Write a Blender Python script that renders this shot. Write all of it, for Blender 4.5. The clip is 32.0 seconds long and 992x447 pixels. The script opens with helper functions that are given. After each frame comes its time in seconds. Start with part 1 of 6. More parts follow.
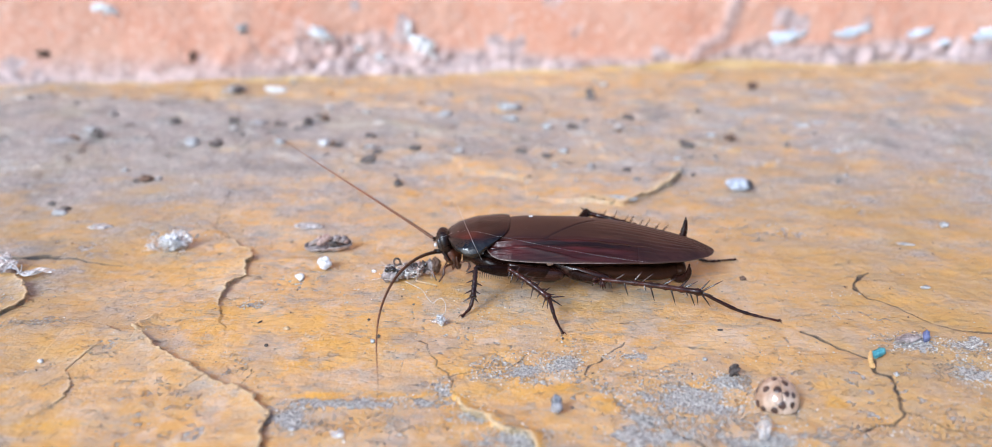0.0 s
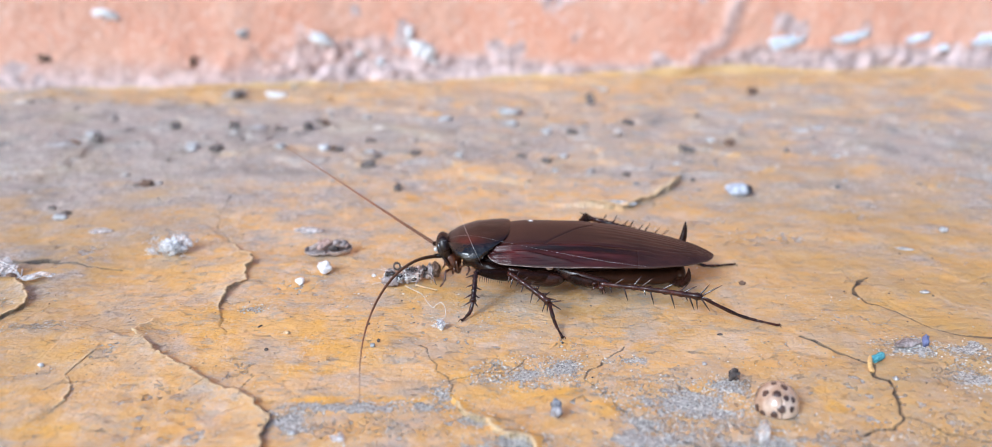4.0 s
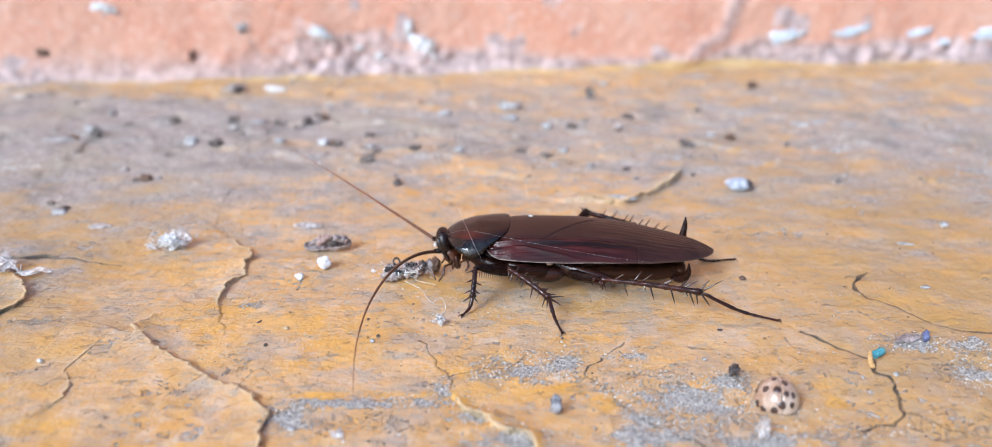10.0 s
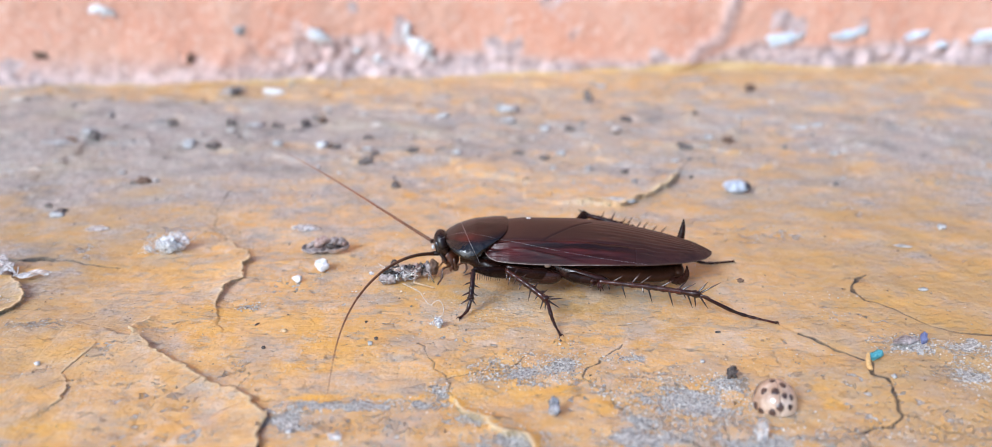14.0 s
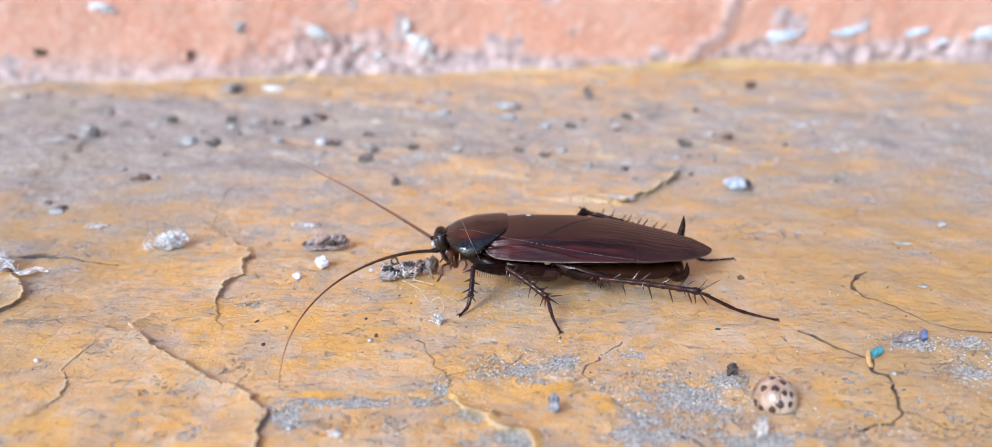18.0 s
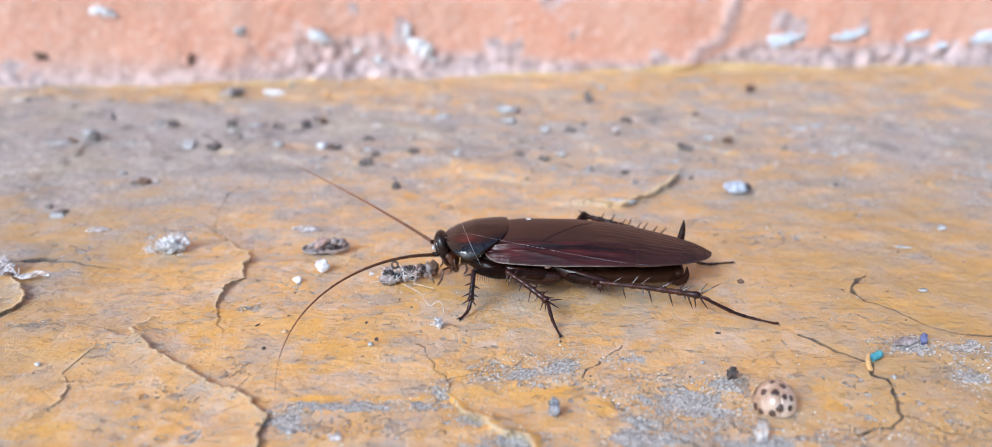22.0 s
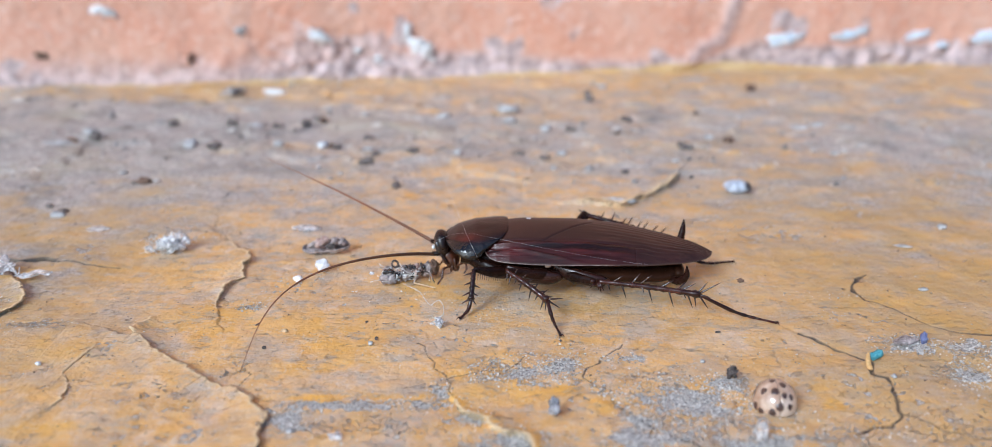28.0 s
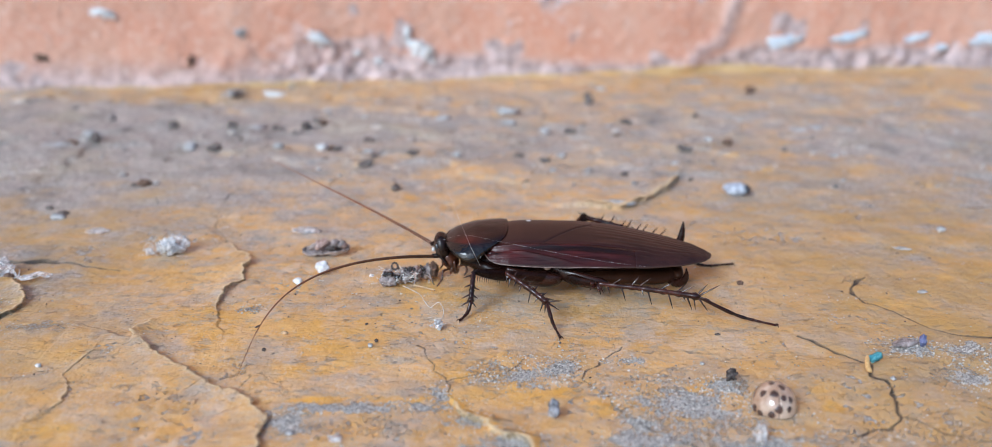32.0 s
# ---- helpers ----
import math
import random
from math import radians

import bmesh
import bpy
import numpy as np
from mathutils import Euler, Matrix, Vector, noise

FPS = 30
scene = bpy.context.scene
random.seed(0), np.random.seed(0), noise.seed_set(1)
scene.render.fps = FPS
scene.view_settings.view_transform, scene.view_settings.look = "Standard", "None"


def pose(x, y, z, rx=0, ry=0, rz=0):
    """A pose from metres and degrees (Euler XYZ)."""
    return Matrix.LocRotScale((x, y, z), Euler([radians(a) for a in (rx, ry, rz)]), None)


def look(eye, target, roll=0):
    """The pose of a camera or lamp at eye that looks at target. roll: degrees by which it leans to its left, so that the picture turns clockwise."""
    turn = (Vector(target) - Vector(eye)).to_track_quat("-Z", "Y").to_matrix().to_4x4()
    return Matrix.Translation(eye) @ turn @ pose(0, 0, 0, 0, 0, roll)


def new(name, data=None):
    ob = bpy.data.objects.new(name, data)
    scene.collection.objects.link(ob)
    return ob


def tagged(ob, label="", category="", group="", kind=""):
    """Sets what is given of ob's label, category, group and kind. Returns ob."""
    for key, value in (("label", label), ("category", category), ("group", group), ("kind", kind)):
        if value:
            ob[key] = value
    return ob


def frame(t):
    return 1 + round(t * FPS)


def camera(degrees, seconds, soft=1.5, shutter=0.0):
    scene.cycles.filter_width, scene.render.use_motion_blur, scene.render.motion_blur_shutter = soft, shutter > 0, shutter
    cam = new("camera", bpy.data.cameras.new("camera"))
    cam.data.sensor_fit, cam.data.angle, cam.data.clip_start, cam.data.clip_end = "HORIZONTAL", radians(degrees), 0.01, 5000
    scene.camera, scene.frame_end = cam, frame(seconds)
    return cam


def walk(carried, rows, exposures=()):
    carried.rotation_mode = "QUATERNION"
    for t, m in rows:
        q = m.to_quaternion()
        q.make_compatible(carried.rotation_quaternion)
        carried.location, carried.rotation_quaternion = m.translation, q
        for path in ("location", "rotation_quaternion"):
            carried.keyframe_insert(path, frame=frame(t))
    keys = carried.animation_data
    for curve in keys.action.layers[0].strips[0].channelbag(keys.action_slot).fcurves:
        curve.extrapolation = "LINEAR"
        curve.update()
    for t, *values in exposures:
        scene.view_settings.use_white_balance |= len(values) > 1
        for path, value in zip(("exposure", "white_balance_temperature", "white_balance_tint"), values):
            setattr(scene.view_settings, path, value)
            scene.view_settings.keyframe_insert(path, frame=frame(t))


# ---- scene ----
# Macro scene: a dark brown cockroach on a peeling ochre-painted ledge against a salmon wall.
# Places below are in millimetres and are scaled to metres by MM.
MM = 0.001

# ---- camera ----
cam = camera(60, 32.0, soft=0.5)
cam.data.dof.use_dof = True
cam.data.dof.focus_distance = 0.107
cam.data.dof.aperture_fstop = 18.0


def cam_row(t, x, y, z, rx, ry, rz):
    return t, pose(x * MM, y * MM, z * MM, rx, ry, rz)


walk(cam, [
    cam_row(0, -0.035, -0.013, 50.004, 69.057, 0.005, -0.009), cam_row(0.5, 0.006, -0.012, 50.006, 69.120, 0.009, 0.002),
    cam_row(1, -0.040, -0.082, 50.082, 69.292, 0.007, -0.011), cam_row(1.5, 0.013, -0.029, 50.020, 69.244, 0.012, 0.004),
    cam_row(2, -0.001, -0.265, 50.051, 69.446, -0.021, -0.005), cam_row(2.5, -0.033, -0.217, 50.051, 69.341, -0.025, -0.027),
    cam_row(3, -0.029, -0.259, 50.028, 69.494, -0.018, -0.026), cam_row(3.5, -0.023, -0.254, 50.007, 69.442, -0.023, -0.005),
    cam_row(5.5, -0.030, -0.073, 49.969, 69.171, -0.024, 0.003), cam_row(6, 0.000, -0.000, 50.000, 69.000, 0.000, -0.000),
    cam_row(6.5, -0.002, -0.024, 49.964, 69.135, -0.020, 0.008), cam_row(7, -0.047, 0.009, 50.055, 69.057, -0.072, 0.008),
    cam_row(7.5, -0.033, 0.082, 49.921, 68.953, 0.001, 0.000), cam_row(8, 0.018, -0.007, 50.006, 69.062, 0.007, 0.002),
    cam_row(8.5, 0.022, -0.013, 50.016, 69.122, 0.008, 0.004), cam_row(9, 0.014, -0.056, 49.993, 69.197, -0.014, 0.006),
    cam_row(9.5, 0.005, -0.019, 49.985, 69.076, -0.009, 0.003), cam_row(10, -0.024, 0.073, 50.044, 69.002, -0.018, -0.020),
    cam_row(10.5, -0.017, 0.042, 49.970, 69.005, -0.004, -0.022), cam_row(11, -0.027, 0.034, 49.977, 69.006, -0.016, -0.022),
    cam_row(11.5, -0.031, 0.235, 49.840, 68.824, -0.018, -0.023), cam_row(12, -0.063, 0.057, 49.986, 68.943, -0.068, -0.017),
    cam_row(12.5, -0.057, 0.163, 49.944, 68.953, -0.066, -0.035), cam_row(13, 0.013, 0.095, 49.890, 69.034, -0.048, -0.065),
    cam_row(13.5, -0.008, 0.041, 49.977, 69.069, -0.031, -0.073), cam_row(14, -0.000, 0.063, 49.951, 69.200, -0.043, -0.139),
    cam_row(14.5, 0.026, 0.278, 49.891, 68.918, -0.024, -0.126), cam_row(16.5, -0.041, 0.253, 49.989, 68.929, -0.096, -0.145),
    cam_row(17, 0.020, 0.219, 49.961, 68.944, -0.069, -0.116), cam_row(17.5, 0.068, 0.184, 50.010, 69.009, -0.033, -0.115),
    cam_row(18, 0.042, 0.129, 49.887, 69.019, -0.045, -0.118), cam_row(18.5, 0.046, 0.121, 49.895, 69.081, -0.044, -0.117),
    cam_row(19, 0.061, 0.154, 50.013, 69.081, -0.025, -0.118), cam_row(19.5, 0.000, 0.060, 49.946, 69.262, -0.048, -0.137),
    cam_row(20, -0.004, 0.068, 49.937, 69.201, -0.049, -0.138), cam_row(20.5, 0.007, 0.022, 49.993, 69.125, -0.051, -0.119),
    cam_row(21, 0.015, 0.056, 49.963, 69.128, -0.043, -0.124), cam_row(21.5, 0.050, 0.017, 49.988, 69.189, -0.033, -0.106),
    cam_row(22, 0.056, -0.017, 50.020, 69.246, -0.029, -0.100), cam_row(22.5, 0.056, -0.017, 50.020, 69.246, -0.029, -0.100),
    cam_row(23, -0.004, -0.070, 49.975, 69.311, -0.037, -0.130), cam_row(23.5, 0.017, -0.249, 50.030, 69.435, -0.062, -0.120),
    cam_row(24, -0.024, 0.029, 50.060, 69.202, -0.061, -0.133), cam_row(24.5, -0.004, -0.041, 50.044, 69.245, -0.039, -0.129),
    cam_row(25, 0.049, 0.071, 49.977, 69.153, -0.002, -0.125), cam_row(25.5, 0.002, -0.003, 49.971, 69.190, -0.036, -0.110),
    cam_row(27.5, 0.048, 0.059, 50.009, 69.035, -0.002, -0.098), cam_row(28, 0.083, -0.060, 50.011, 69.206, -0.006, -0.086),
    cam_row(28.5, 0.064, -0.056, 50.023, 69.196, -0.042, -0.087), cam_row(29, 0.035, 0.081, 49.922, 69.074, -0.015, -0.089),
    cam_row(29.5, 0.110, 0.050, 50.043, 69.146, 0.000, -0.069), cam_row(30, 0.067, -0.129, 49.930, 69.327, -0.032, -0.086),
    cam_row(30.5, 0.014, -0.211, 49.994, 69.443, -0.044, -0.112), cam_row(31, 0.043, -0.120, 49.934, 69.328, -0.030, -0.109),
    cam_row(31.5, 0.061, -0.126, 49.941, 69.344, -0.010, -0.109), cam_row(32, 0.071, -0.178, 50.102, 69.338, -0.042, -0.100),
], exposures=[(0, 0.28, 5140, 5), (20, 0.27, 5140, 5), (22, 0.24, 5140, 5), (25, 0.16, 5120, 4), (28, 0.06, 5080, 3), (32, -0.07, 5080, 3)])

# ---- light ----
SUN_AZIMUTH, SUN_HEIGHT = -141.0, 34.0   # degrees from +y towards +x; above the horizon
world = bpy.data.worlds.new("daylight")
scene.world = world
world.use_nodes = True
wn, wl = world.node_tree.nodes, world.node_tree.links
sky = wn.new("ShaderNodeTexSky")
sky.sky_type, sky.sun_disc = "NISHITA", False
sky.sun_elevation, sky.sun_rotation = radians(SUN_HEIGHT), radians(SUN_AZIMUTH)
sky.air_density, sky.dust_density = 1.0, 3.0
wl.new(sky.outputs[0], wn["Background"].inputs[0])
wn["Background"].inputs[1].default_value = 0.132
sun = new("sun", bpy.data.lights.new("sun", "SUN"))
sun.data.energy, sun.data.angle, sun.data.color = 1.95, radians(20), (1.0, 0.96, 0.91)
a, e = radians(SUN_AZIMUTH), radians(SUN_HEIGHT)
sun.matrix_world = look((math.sin(a) * math.cos(e), math.cos(a) * math.cos(e), math.sin(e)), (0, 0, 0))


# ---- material helpers ----
class Shader:
    """A small writer of node materials round one Principled BSDF."""

    def __init__(self, name, rough=0.6, metal=0.0, spec=0.5, coat=0.0):
        self.m = bpy.data.materials.new(name)
        self.m.use_nodes = True
        self.n, self.l = self.m.node_tree.nodes, self.m.node_tree.links
        self.b = self.n["Principled BSDF"]
        self.set("Roughness", rough), self.set("Metallic", metal), self.set("Specular IOR Level", spec), self.set("Coat Weight", coat)
        self.c = self.n.new("ShaderNodeTexCoord").outputs["Object"]

    def set(self, key, value):
        if isinstance(value, bpy.types.NodeSocket):
            self.l.new(value, self.b.inputs[key])
        else:
            self.b.inputs[key].default_value = (*value, 1) if isinstance(value, tuple) else value

    def stretch(self, sx, sy, sz):
        node = self.n.new("ShaderNodeMapping")
        node.inputs["Scale"].default_value = (sx, sy, sz)
        self.l.new(self.c, node.inputs["Vector"])
        return node.outputs[0]

    def grain(self, per_mm, detail=4, rough=0.55, vec=None, warp=0.0):
        node = self.n.new("ShaderNodeTexNoise")
        node.inputs["Scale"].default_value = per_mm * 1000
        node.inputs["Detail"].default_value, node.inputs["Roughness"].default_value = detail, rough
        node.inputs["Distortion"].default_value = warp
        self.l.new(vec or self.c, node.inputs["Vector"])
        return node.outputs["Fac"]

    def cells(self, per_mm, vec=None):
        node = self.n.new("ShaderNodeTexVoronoi")
        node.inputs["Scale"].default_value = per_mm * 1000
        self.l.new(vec or self.c, node.inputs["Vector"])
        return node.outputs["Distance"]

    def step(self, value, lo, hi, a=0.0, b=1.0):
        node = self.n.new("ShaderNodeMapRange")
        node.interpolation_type = "SMOOTHSTEP"
        for k, v in (("From Min", lo), ("From Max", hi), ("To Min", a), ("To Max", b)):
            node.inputs[k].default_value = v
        self.l.new(value, node.inputs["Value"])
        return node.outputs[0]

    def calc(self, op, a, b=0.0):
        node = self.n.new("ShaderNodeMath")
        node.operation = op
        for i, v in enumerate((a, b)):
            if isinstance(v, bpy.types.NodeSocket):
                self.l.new(v, node.inputs[i])
            else:
                node.inputs[i].default_value = v
        return node.outputs[0]

    def blend(self, fac, a, b):
        node = self.n.new("ShaderNodeMix")
        node.data_type = "RGBA"
        for sock, v in ((node.inputs[0], fac), (node.inputs[6], a), (node.inputs[7], b)):
            if isinstance(v, bpy.types.NodeSocket):
                self.l.new(v, sock)
            else:
                sock.default_value = (*v, 1) if isinstance(v, tuple) else v
        return node.outputs[2]

    def attr(self, name):
        node = self.n.new("ShaderNodeAttribute")
        node.attribute_name = name
        return node.outputs["Fac"]

    def luck(self):
        return self.n.new("ShaderNodeObjectInfo").outputs["Random"]

    def island(self):
        return self.n.new("ShaderNodeNewGeometry").outputs["Random Per Island"]

    def bump(self, height, mm, strength=1.0):
        node = self.n.new("ShaderNodeBump")
        node.inputs["Distance"].default_value, node.inputs["Strength"].default_value = mm * MM, strength
        self.l.new(height, node.inputs["Height"])
        if self.b.inputs["Normal"].is_linked:
            self.l.new(self.b.inputs["Normal"].links[0].from_socket, node.inputs["Normal"])
        self.l.new(node.outputs[0], self.b.inputs["Normal"])


def mottled(name, dark, light, per_mm=1.0, rough=0.7, bump=0.05, spec=0.4, coat=0.0, metal=0.0):
    """A plain speckled surface between two colours, with fine relief."""
    s = Shader(name, rough, metal, spec, coat)
    big, fine = s.grain(per_mm, 4), s.grain(per_mm * 5, 3)
    f = s.calc("ADD", s.calc("MULTIPLY", big, 0.65), s.calc("MULTIPLY", fine, 0.35))
    s.set("Base Color", s.blend(s.step(f, 0.35, 0.65), dark, light))
    s.bump(f, bump)
    return s.m


# ---- materials ----
def ground_material():
    s = Shader("peeling_ochre_paint", 0.62, spec=0.35)
    bare, dust = s.attr("bare"), s.attr("dust")
    brush = s.grain(0.42, 6, 0.66, s.stretch(0.8, 1.1, 1))
    tone = s.grain(0.14, 6, 0.65, s.stretch(0.9, 1.0, 1))
    fine, grit = s.grain(1.6, 5, 0.7), s.grain(3.4, 3, 0.7)
    paint = s.blend(s.step(tone, 0.32, 0.68), (0.66, 0.365, 0.105), (0.76, 0.50, 0.25))
    paint = s.blend(s.step(brush, 0.48, 0.70, 0, 0.75), paint, (0.66, 0.50, 0.365))
    paint = s.blend(s.step(fine, 0.55, 0.75, 0, 0.2), paint, (0.46, 0.30, 0.16))
    paint = s.blend(s.step(s.grain(0.75, 6, 0.7), 0.47, 0.72, 0, 0.8), paint, (0.80, 0.57, 0.30))
    blotch, pale = s.grain(0.2, 5, 0.62, s.stretch(0.8, 1.05, 1)), s.grain(0.17, 5, 0.65, s.stretch(1.05, 0.8, 1))
    paint = s.blend(s.step(blotch, 0.50, 0.62, 0, 0.55), paint, (0.78, 0.42, 0.10))
    paint = s.blend(s.step(pale, 0.52, 0.66, 0, 0.55), paint, (0.77, 0.62, 0.48))
    paint = s.blend(s.calc("MULTIPLY", s.attr("fresh"), 0.75), paint, (0.82, 0.44, 0.06))
    smudge = s.grain(0.30, 6, 0.66, s.stretch(0.75, 1.1, 1))
    paint = s.blend(s.step(smudge, 0.53, 0.62, 0, 0.6), paint, (0.46, 0.38, 0.30))
    soft = s.grain(0.15, 5, 0.6, s.stretch(0.9, 1.0, 1))
    paint = s.blend(s.step(soft, 0.50, 0.66, 0, 0.5), paint, (0.47, 0.395, 0.325))
    pits = s.calc("MULTIPLY", s.step(s.grain(1.0, 5, 0.7, s.stretch(0.6, 1.1, 1)), 0.565, 0.65), s.step(smudge, 0.45, 0.56))
    paint = s.blend(s.calc("MULTIPLY", pits, 0.40), paint, (0.24, 0.18, 0.14))
    scratch = s.grain(0.28, 5, 0.6, s.stretch(0.16, 1.5, 1))
    line = s.calc("MULTIPLY", s.step(s.calc("ABSOLUTE", s.calc("SUBTRACT", scratch, 0.5)), 0.0, 0.009, 1, 0), s.step(brush, 0.42, 0.55))
    paint = s.blend(s.calc("MULTIPLY", line, 0.3), paint, (0.30, 0.21, 0.15))
    stipple = s.calc("MULTIPLY", s.step(s.grain(2.4, 3, 0.65), 0.53, 0.62), s.step(s.grain(0.22, 4, 0.6, s.stretch(0.7, 1.0, 1)), 0.42, 0.58))
    paint = s.blend(s.calc("MULTIPLY", stipple, 0.45), paint, (0.70, 0.60, 0.50))
    # Darker olive towards both sides, painted in for light falling off there.
    side_dim = s.calc("MULTIPLY", s.attr("side_dim"), s.step(s.grain(0.09, 5, 0.65), 0.3, 0.62, 0.45, 1.0))
    paint = s.blend(s.calc("MULTIPLY", side_dim, 0.8), paint, (0.44, 0.29, 0.11))
    cement = s.blend(s.step(grit, 0.36, 0.62), (0.27, 0.25, 0.235), (0.79, 0.75, 0.70))
    cement = s.blend(s.step(s.grain(1.1, 4, 0.6), 0.52, 0.7, 0, 0.6), cement, (0.74, 0.71, 0.67))
    veil, patch = s.grain(0.55, 6, 0.68, s.stretch(0.75, 1.1, 1)), s.grain(0.11, 5, 0.6, s.stretch(0.8, 1.1, 1))
    cover = s.calc("ADD", s.calc("MULTIPLY", s.calc("SUBTRACT", veil, 0.5), 0.9), s.calc("MULTIPLY", s.calc("SUBTRACT", patch, 0.5), 1.6))
    haze = s.step(s.calc("ADD", dust, cover), 0.16, 0.86, 0, 0.86)
    dirt = s.blend(s.step(fine, 0.38, 0.62), (0.285, 0.265, 0.255), (0.56, 0.525, 0.50))
    dirt = s.blend(s.step(s.grain(0.07, 5, 0.65, s.stretch(0.9, 1.0, 1)), 0.5, 0.68, 0, 0.8), dirt, (0.23, 0.235, 0.235))
    tan = s.step(s.grain(0.05, 5, 0.65), 0.48, 0.64)
    dirt = s.blend(s.calc("MULTIPLY", tan, 0.35), dirt, (0.53, 0.45, 0.31))
    lime = s.step(s.grain(0.2, 6, 0.7, s.stretch(0.85, 1.0, 1)), 0.58, 0.68)
    dirt = s.blend(s.calc("MULTIPLY", lime, 0.85), dirt, (0.78, 0.74, 0.68))
    flecks = s.calc("ADD", s.calc("MULTIPLY", s.calc("SUBTRACT", grit, 0.5), 1.6), s.calc("MULTIPLY", s.calc("SUBTRACT", fine, 0.5), 1.1))
    gone = s.step(s.calc("ADD", bare, flecks), 0.46, 0.66)
    speck = s.step(s.cells(0.8), 0.13, 0.07)
    chosen = s.step(s.grain(0.6, 2), 0.50, 0.6)
    col = s.blend(haze, paint, dirt)
    col = s.blend(gone, col, cement)
    # Lip edges coloured cream: frayed paint, plus the light they catch.
    col = s.blend(s.calc("MULTIPLY", s.attr("lit_fray"), s.step(fine, 0.33, 0.5, 0.35, 1.0)), col, (0.78, 0.60, 0.35))
    # Crack insides coloured dark, for dirt and for the shade down in them.
    col = s.blend(s.attr("crack"), col, (0.085, 0.068, 0.056))
    col = s.blend(s.calc("MULTIPLY", speck, s.calc("MULTIPLY", chosen, 0.8)), col, (0.12, 0.11, 0.11))
    s.set("Base Color", col)
    s.set("Roughness", s.step(s.calc("ADD", haze, gone), 0, 1, 0.5, 0.9))
    s.bump(s.grain(0.5, 6, 0.62), 0.30)
    s.bump(s.grain(2.6, 3, 0.6), 0.12)
    s.bump(s.calc("SUBTRACT", s.calc("MULTIPLY", grit, gone), s.calc("MULTIPLY", gone, 0.5)), 0.45)
    s.bump(s.calc("MULTIPLY", s.grain(1.4, 3, 0.6), gone), 0.18)
    s.bump(brush, 0.15)
    s.bump(line, -0.05)
    s.bump(pits, -0.12)
    return s.m


def wall_material():
    s = Shader("salmon_wall_paint", 0.75, spec=0.3)
    bare = s.attr("bare")
    tone, fine = s.grain(0.06, 5, 0.6), s.grain(0.5, 5, 0.6)
    paint = s.blend(s.step(tone, 0.3, 0.7), (0.645, 0.33, 0.222), (0.665, 0.40, 0.29))
    paint = s.blend(s.step(fine, 0.5, 0.7, 0, 0.6), paint, (0.74, 0.55, 0.46))
    plaster = s.blend(s.step(s.grain(0.25, 5, 0.65), 0.35, 0.65), (0.33, 0.255, 0.24), (0.70, 0.555, 0.525))
    smear = s.blend(s.step(tone, 0.35, 0.6), (0.58, 0.35, 0.12), (0.62, 0.44, 0.22))
    s.set("Base Color", s.blend(s.attr("ochre"), s.blend(bare, paint, plaster), smear))
    s.bump(fine, 0.16)
    return s.m


def shell_material(name, dark, light, rough, coat, streak, spec=0.3):
    """Chitin: dark, glossy, with fine lengthwise veins and a thin film of dust."""
    s = Shader(name, rough, 0.0, 0.5, coat)
    s.set("Coat Roughness", 0.07), s.set("Specular IOR Level", spec)
    veins = s.grain(1.6, 4, 0.6, s.stretch(0.09, 1.0, 0.7))
    tone = s.grain(0.22, 4, 0.6)
    col = s.blend(s.step(tone, 0.3, 0.7), dark, light)
    col = s.blend(s.step(veins, 0.45, 0.75, 0, streak), col, (light[0] * 1.7, light[1] * 1.5, light[2] * 1.4))
    dusty = s.step(s.grain(4.0, 3, 0.7), 0.66, 0.78, 0, 0.35)
    s.set("Base Color", s.blend(dusty, col, (0.30, 0.24, 0.2)))
    s.set("Roughness", s.step(veins, 0.3, 0.7, rough - 0.06, rough + 0.12))
    s.bump(veins, 0.10 * streak + 0.01)
    s.bump(s.grain(5, 3), 0.012)
    return s.m


def shield_material():
    """Neck shield: blackish red-brown, satin on the back, polished along the rolled rim, redder over the cheek."""
    s = Shader("neck_shield_chitin", 0.4)
    rim, cheek = s.attr("rim"), s.attr("cheek")
    col = s.blend(s.step(s.grain(0.22, 4, 0.6), 0.3, 0.7), (0.010, 0.0034, 0.0028), (0.030, 0.0085, 0.006))
    col = s.blend(s.calc("MULTIPLY", cheek, s.step(s.grain(0.5, 4, 0.6), 0.3, 0.6, 0.3, 1.0)), col, (0.085, 0.011, 0.007))
    col = s.blend(rim, col, (0.004, 0.0025, 0.003))
    dusty = s.step(s.grain(4.0, 3, 0.7), 0.69, 0.78, 0, 0.3)
    s.set("Base Color", s.blend(dusty, col, (0.30, 0.24, 0.2)))
    s.set("Roughness", s.step(rim, 0, 1, 0.33, 0.09))
    s.set("Specular IOR Level", s.step(rim, 0, 1, 0.42, 0.7))
    s.bump(s.grain(0.6, 4, 0.6), 0.09)
    s.bump(s.calc("MULTIPLY", s.grain(1.0, 3, 0.6), rim), 0.12)
    s.bump(s.grain(5, 3), 0.008)
    return s.m


